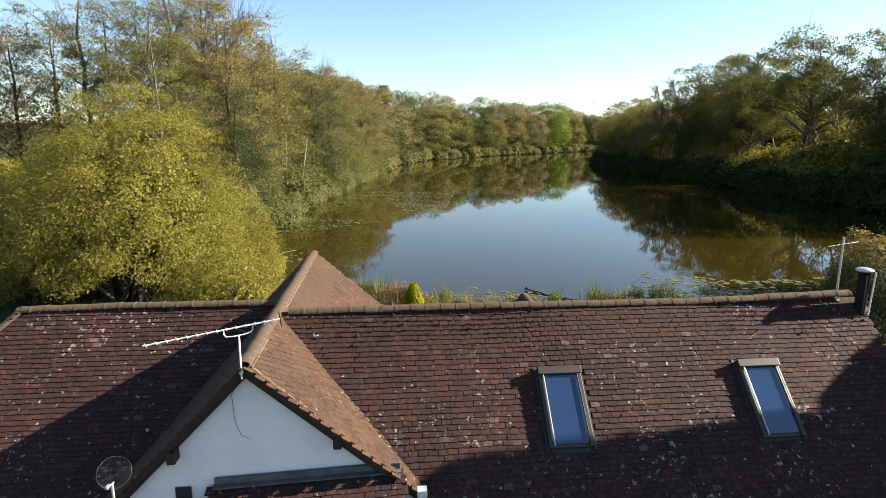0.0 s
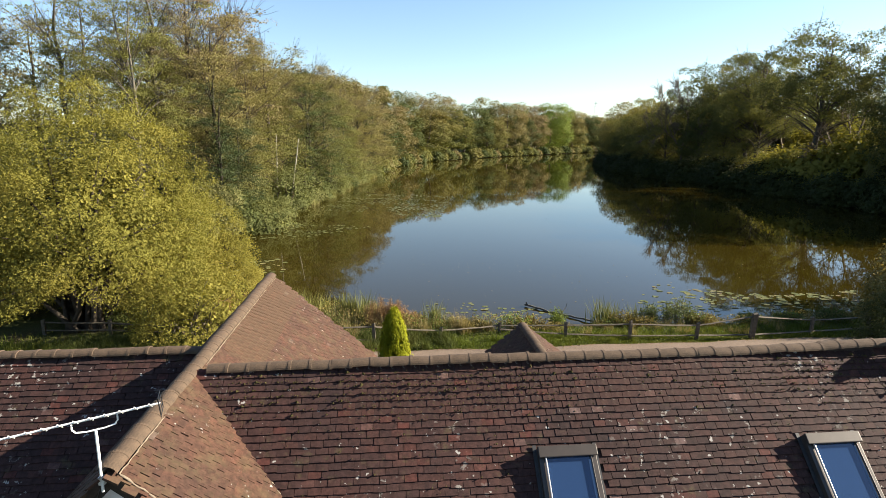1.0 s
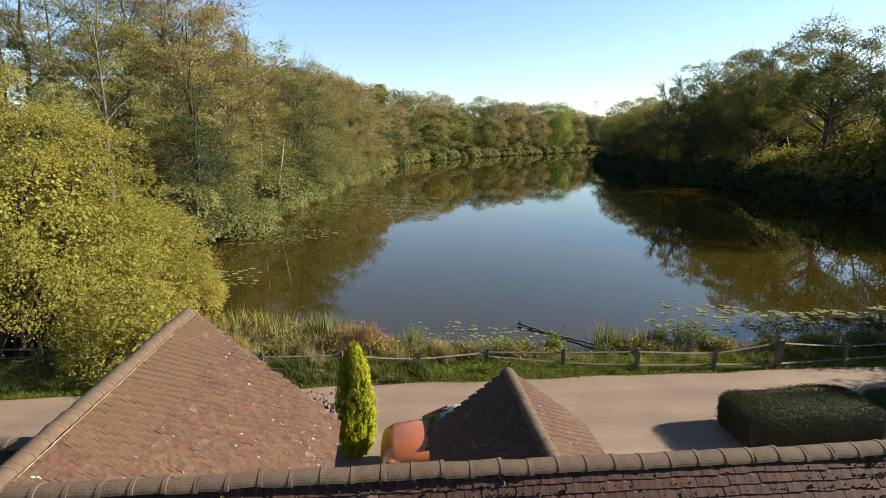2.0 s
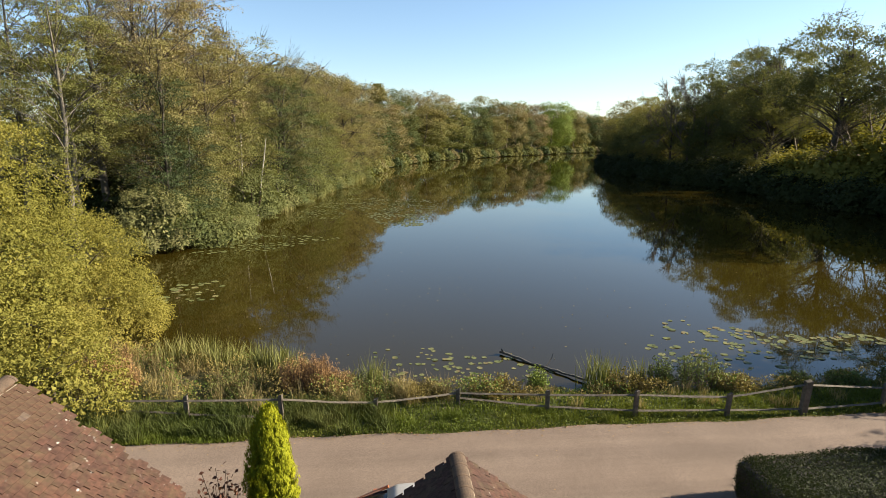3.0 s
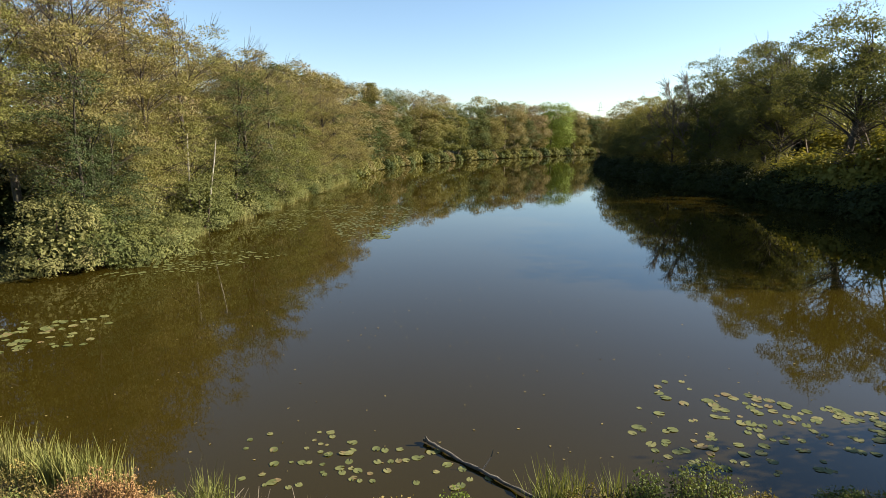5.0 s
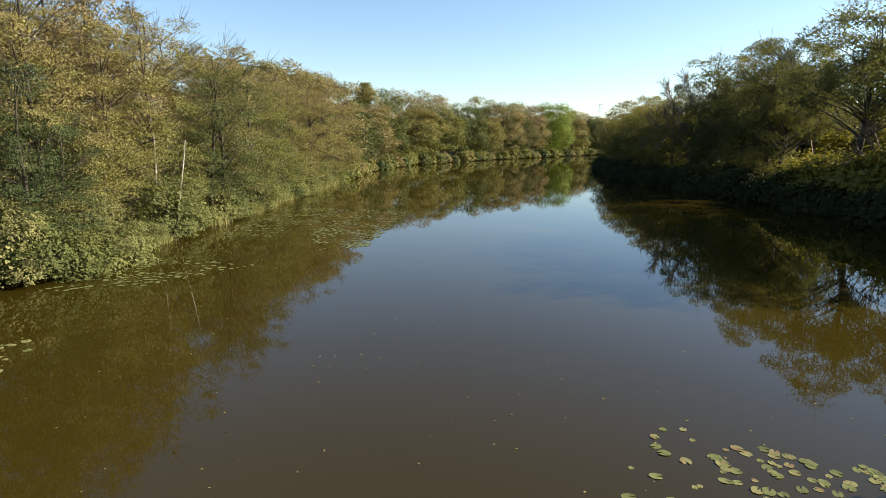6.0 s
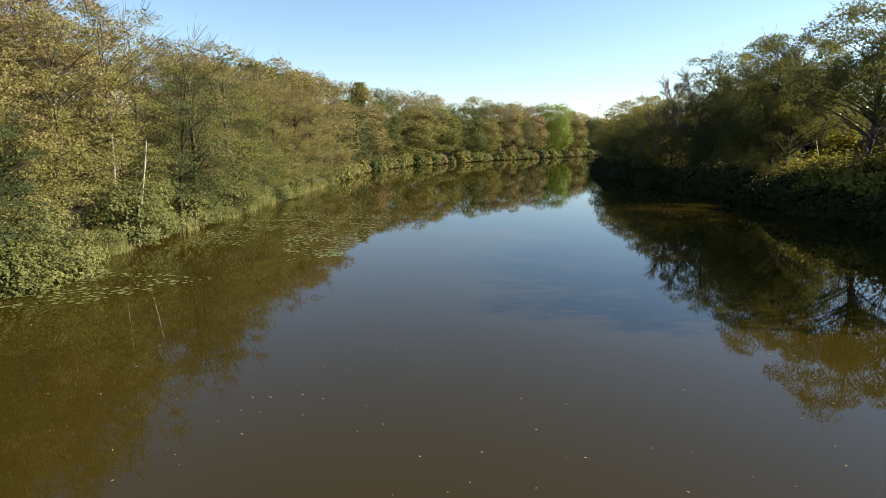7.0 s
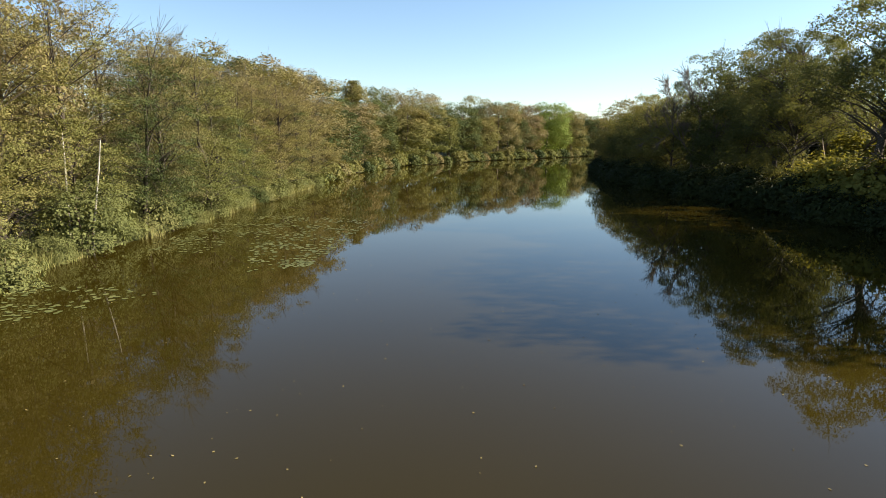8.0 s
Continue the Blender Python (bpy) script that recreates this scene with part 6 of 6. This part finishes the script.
def car(x, y, rz):
    """A small hatchback: lofted body, glass, pale roof."""
    t = thing("car", (x, y, float(ground_height(x, y)) + 0.03), "small copper-orange hatchback with a pale roof parked in the yard", "car", rz=rz)
    paint = Nodes("copper_paint", 0.3, 0.5)
    paint.bsdf.inputs["Coat Weight"].default_value = 0.6
    paint.bsdf.inputs["Metallic"].default_value = 0.35
    m_paint = paint.colour(paint.ramp(paint.noise(3.0), [(0.3, (0.38, 0.11, 0.035)), (0.7, (0.45, 0.135, 0.043))]))
    m_glass = glass_material("car_glass", (0.03, 0.035, 0.04), 1.5, 0.4)

    def loft(sections, ring=14, power=3.2):
        bm = bmesh.new()
        rows = []
        for cx, hw, z0, z1 in sections:
            row = []
            for a in np.linspace(0, 2 * math.pi, ring, endpoint=False):
                c, s = math.cos(a), math.sin(a)
                k = (abs(c) ** power + abs(s) ** power) ** (-1 / power)
                row.append(bm.verts.new((cx, hw * c * k, (z0 + z1) / 2 + (z1 - z0) / 2 * s * k)))
            rows.append(row)
        for a, b in zip(rows, rows[1:]):
            for i in range(ring):
                bm.faces.new((a[i], a[(i + 1) % ring], b[(i + 1) % ring], b[i]))
        bm.faces.new(rows[0][::-1]), bm.faces.new(rows[-1])
        return bm

    part("body", loft([(-1.88, 0.55, 0.30, 0.62), (-1.8, 0.74, 0.24, 0.88), (-1.55, 0.82, 0.2, 1.01), (-1.0, 0.84, 0.18, 1.08), (-0.6, 0.85, 0.18, 1.09), (0.6, 0.84, 0.18, 1.02), (1.4, 0.83, 0.2, 1.0), (1.72, 0.78, 0.25, 0.95), (1.82, 0.62, 0.3, 0.7)], 28), m_paint, t, "copper-orange painted body", True)
    part("window_band", loft([(-0.9, 0.72, 0.93, 1.08), (-0.3, 0.68, 0.94, 1.30), (0.1, 0.67, 0.94, 1.34), (1.0, 0.65, 0.94, 1.32), (1.5, 0.62, 0.94, 1.1), (1.62, 0.58, 0.93, 0.98)], 24, 5.0), m_glass, t, "dark car windows", True)
    part("roof_panel", loft([(-0.32, 0.58, 1.28, 1.31), (-0.12, 0.64, 1.30, 1.37), (0.4, 0.64, 1.31, 1.395), (1.05, 0.61, 1.29, 1.36), (1.2, 0.5, 1.27, 1.30)], 24, 3.0), M_CREAM, t, "pale roof panel", True)
    for sy in (-1, 1):
        bm = rod((-0.86, sy * 0.68, 1.05), (-0.3, sy * 0.63, 1.31), 0.03, None, 8)
        part("pillar", bm, m_paint, t)
        part("mirror", boxed((-0.55, sy * 0.9, 1.0), (0.1, 0.16, 0.11), None, 0.03), m_paint, t)
        part("headlight", boxed((-1.66, sy * 0.6, 0.66), (0.18, 0.2, 0.13), None, 0.05), M_WHITE, t)
        for sx in (-1.15, 1.15):
            w = part("tyre", rod((sx, sy * 0.62, 0.3), (sx, sy * 0.83, 0.3), 0.3, None, 24), M_BLACK, t)
            part("rim", rod((sx, sy * 0.8, 0.3), (sx, sy * 0.845, 0.3), 0.19, None, 18), M_METAL, w)


car(3.45, 17.15, 0)

# tall evergreen blocks out of view, added to cast the shade over the lower roof
hedge(16.2, 18.6, 2.4, 8.72, 11.05, 91, "tall unseen evergreen block added to shade the roof", 0.26, 0.22, 0.3)
hedge(16.4, 18.4, 8.74, 10.0, 7.75, 92, "unseen evergreen block added to shade the roof", 0.24, 0.25, 0.3)
# Out of view past the dam: added for its shade on verge and water.
end_tree = tree("tree", 93, 5.4, 2.4, 50, 160, 0.14, M_BARK, M_LEAF_OAK, "unseen small dark tree added to shade the verge and water", low=0.05, flat=0.75, lobe=0.8, fill=30)
end_tree.matrix_basis = put(end_tree, 28.6, 25.7, 1.28, 0)

# Stands beyond the view, added to throw shade on the lane.
lane_tree = tree("tree", 94, 7.4, 2.0, 40, 160, 0.16, M_BARK, M_LEAF_OAK, "unseen dense dark tree added to shade the lane", low=0.05, flat=0.75, lobe=0.9, fill=40)
lane_tree.matrix_basis = put(lane_tree, 31.5, 20.9, 1.0, 0)


# ---- on the water ----
def pad_mesh(k):
    r = np.random.default_rng(300 + k)
    bm = bmesh.new()
    c = bm.verts.new((0, 0, 0.012))
    n = 13
    a = np.linspace(0.25, 2 * math.pi - 0.25, n)
    rim = [bm.verts.new(((1 + r.normal(0, 0.05)) * math.cos(q), (0.85 + r.normal(0, 0.04)) * math.sin(q), 0.012 + abs(r.normal(0, 0.05)))) for q in a]
    for i in range(n - 1):
        bm.faces.new((c, rim[i], rim[i + 1]))
    low = [bm.verts.new((v.co.x * 0.97, v.co.y * 0.97, 0.0)) for v in rim]
    for i in range(n - 1):
        bm.faces.new((rim[i], low[i], low[i + 1], rim[i + 1]))
    me = bpy.data.meshes.new("lily_pad")
    bm.to_mesh(me)
    bm.free()
    me.materials.append(M_PAD)
    return me


PADS = [pad_mesh(k) for k in range(5)]
lrng = np.random.default_rng(55)


def lily_group(quad, groups, size, group):
    """Single pads in small rafts inside a four-cornered stretch of water."""
    q = [Vector((*p, 0)) for p in quad]
    for _ in range(groups):
        u, w = lrng.random(2)
        c = (q[0].lerp(q[1], u)).lerp(q[3].lerp(q[2], u), w)
        for k in range(int(lrng.integers(1, 3))):
            p = c + Vector((lrng.normal(0, 0.22), lrng.normal(0, 0.16), 0))
            if lake_distance(p.x, p.y) > -0.15:
                continue
            ob = new("lily_pad", PADS[int(lrng.integers(5))])
            s = size * lrng.uniform(0.5, 1.1)
            ob.matrix_world = pose(p.x, p.y, 0.004 + 0.003 * k, lrng.normal(0, 1.5), lrng.normal(0, 1.5), lrng.uniform(0, 360)) @ Matrix.Diagonal((s, s, min(s, 0.25), 1))
            tagged(ob, "yellow-green water lily leaf floating on the pond", "lily pad", group)


lily_group([(12.2, 27.2), (19.4, 26.8), (20.0, 28.9), (15.4, 31.5)], 72, 0.16, "lily pads")
lily_group([(19.0, 26.6), (24, 27.0), (25.5, 29.6), (20.0, 28.9)], 55, 0.165, "lily pads")
lily_group([(0.8, 26.7), (8.0, 25.9), (8.0, 27.7), (3.2, 28.9)], 46, 0.12, "lily pads")
lily_group([(12.8, 26.2), (18.0, 25.9), (19.0, 27.6), (13.2, 28.4)], 22, 0.145, "lily pads")
lily_group([(-11.0, 38.8), (-8.6, 35.0), (-5.6, 36.6), (-6.2, 40.2)], 48, 0.19, "lily pads")


def far_pads(quads, seed):
    r = np.random.default_rng(seed)
    pos = []
    for quad, n in quads:
        q = np.array(quad, float)
        u, w = r.random((2, n))
        c = (q[0] + (q[1] - q[0]) * u[:, None]) * (1 - w[:, None]) + (q[3] + (q[2] - q[3]) * u[:, None]) * w[:, None]
        clump = np.sin(c[:, 0] * 1.1 + c[:, 1] * 0.5) * np.sin(c[:, 0] * 0.6 - c[:, 1] * 0.8) + r.normal(0, 0.5, n)
        pos.append(c[clump > -0.1])
    c = np.concatenate(pos)
    c = c[lake_distance(c[:, 0], c[:, 1]) < -0.4]
    n = len(c)
    a = np.arange(6) * np.pi / 3
    s = r.uniform(0.08, 0.17, n)
    th = r.uniform(0, 6.28, n)
    ang = a[None] + th[:, None]
    v = np.stack([c[:, :1] + s[:, None] * np.cos(ang), c[:, 1:] + s[:, None] * np.sin(ang), np.broadcast_to(0.014 + 0.01 * r.random((n, 1)), (n, 6))], -1)
    k = 6 * np.arange(n)[:, None]
    f = np.concatenate([k + [[0, 1, 2, 3]], k + [[0, 3, 4, 5]]], 1).reshape(-1, 4)
    field("lily_pads", "drifts of yellow-green lily leaves along the wooded shore", "lily pads", v.reshape(-1, 3), f, M_PAD)


far_pads([([(-10.5, 47.5), (-5.5, 48.5), (-0.4, 53.5), (-8.5, 56.5)], 330), ([(2.5, 58), (6, 59.5), (9.5, 80), (-3, 86)], 1300), ([(-7, 66), (-2, 64), (0, 78), (-5, 80)], 420)], 91)


def floating_leaves():
    r = np.random.default_rng(92)
    n = 520
    x, y = r.uniform(-8, 34, n), 27 + 40 * r.random(n) ** 1.4
    ok = lake_distance(x, y) < -0.5
    p = np.stack([x[ok], y[ok], np.full(ok.sum(), 0.012)], 1)
    v, f = leaf_quads(r, p, 0.075, 6.0, 0.6, 0.5)
    field("fallen_leaves", "scattered pale fallen leaves on the water", "leaves", v, f, M_STRAW)


floating_leaves()


def dead_log():
    t = thing("log", (0, 0, 0), "fallen dead trunk lying half out of the pond", "log")
    r = np.random.default_rng(9)
    pts = np.array([(7.2, 28.1, 0.1), (7.5, 27.75, 0.06), (8.1, 27.05, 0.04), (8.8, 26.25, 0.05), (9.5, 25.4, 0.1), (10.0, 24.9, 0.2)])
    q = np.linspace(0, 1, 26)
    path = np.stack([np.interp(q, np.linspace(0, 1, 6), pts[:, i]) for i in range(3)], 1) + r.normal(0, 0.012, (26, 3))
    v, f = tubes([(path, (0.05 - 0.018 * q) * r.uniform(0.7, 1.25, 26))], 9)
    piece("trunk", np_mesh("trunk", v, f), M_LOG, t, smooth=True)
    for path, rad in (([(7.3, 27.95, 0.08), (7.22, 28.0, 0.24)], [0.045, 0.03]), ([(8.5, 26.6, 0.05), (8.75, 26.75, 0.32), (8.8, 26.8, 0.5)], [0.025, 0.016, 0.008])):
        piece("branch", np_mesh("branch", *tubes([(np.array(path), rad)], 6)), M_LOG, t)


dead_log()
for x0, y0, sd in ((3.6, 24.9, 1), (4.6, 24.9, 2), (3.0, 25.2, 3)):
    r = np.random.default_rng(sd)
    t = thing("dead_branch", (x0, y0, 0.0), "bleached dead branch at the water's edge", "branch")
    paths = []
    for i in range(5):
        a = r.uniform(-0.4, 3.5)
        e = np.array([math.cos(a) * 0.7, math.sin(a) * 0.5, r.uniform(0.25, 0.7)])
        paths.append((np.array([(0, 0, -0.1), e * 0.5 + r.normal(0, 0.06, 3), e]), [0.02, 0.014, 0.006]))
    piece("twig", np_mesh("twig", *tubes(paths, 5)), M_FENCE, t)


# ---- distance ----
def pylon(x, y, h):
    t = thing("pylon", (x, y, float(ground_height(x, y))), "grey steel lattice pylon on the far hill", "pylon")
    bm = bmesh.new()
    for sx in (-1, 1):
        for sy in (-1, 1):
            a, b = Vector((sx * 3.2, sy * 3.2, 0)), Vector((sx * 0.5, sy * 0.5, h))
            q = (b - a).to_track_quat("Z", "Y").to_matrix().to_4x4()
            bmesh.ops.create_cone(bm, cap_ends=True, segments=5, radius1=0.2, radius2=0.12, depth=(b - a).length, matrix=Matrix.Translation((a + b) / 2) @ q)
    part("tower", bm, M_METAL, t)
    for z, w in ((0.66, 4.6), (0.79, 4.0), (0.92, 3.2)):
        part("arm", boxed((0, 0, h * z), (2 * w, 0.35, 0.25)), M_METAL, t)


pylon(250, 695, 29)


def far_woods():
    """Distant tree tops on the hills, too far off to pick apart."""
    r = np.random.default_rng(66)
    n = 1500
    x, y = r.uniform(-260, 520, n), r.uniform(380, 900, n)
    ok = (np.abs(x - 0.36 * y) < 0.75 * y)
    x, y = x[ok], y[ok]
    z = ground_height(x, y)
    c = np.stack([x, y, z + r.uniform(1, 5, len(x))], 1)
    per = 30
    p = np.repeat(c, per, 0)
    o = r.normal(size=p.shape)
    o /= np.linalg.norm(o, axis=1)[:, None]
    p = p + o * np.array([5, 5, 4.5])
    v, f = leaf_quads(r, p, 3.2, 0.2, 0.8)
    field("far_woods", "hazy wooded hills on the horizon", "woods", v, f, M_LEAF_GREEN)


far_woods()

# the dark green tree and its skirts hanging over the water at the corner
near_trees[5].at(-13.2, 51.4, 0.76)
near_trees[5].at(-11.6, 54.2, 0.6)
for x, y, k, s in ((-12.2, 50.9, 1, 1.35), (-10.2, 52.4, 1, 1.2), (-9.6, 55.2, 0, 1.1), (-13.4, 50.2, 1, 1.0)):
    shrubs[k].at(x, y, s)
# Dark-leaved shrubs fill the hollow where only the wood's shade stands.
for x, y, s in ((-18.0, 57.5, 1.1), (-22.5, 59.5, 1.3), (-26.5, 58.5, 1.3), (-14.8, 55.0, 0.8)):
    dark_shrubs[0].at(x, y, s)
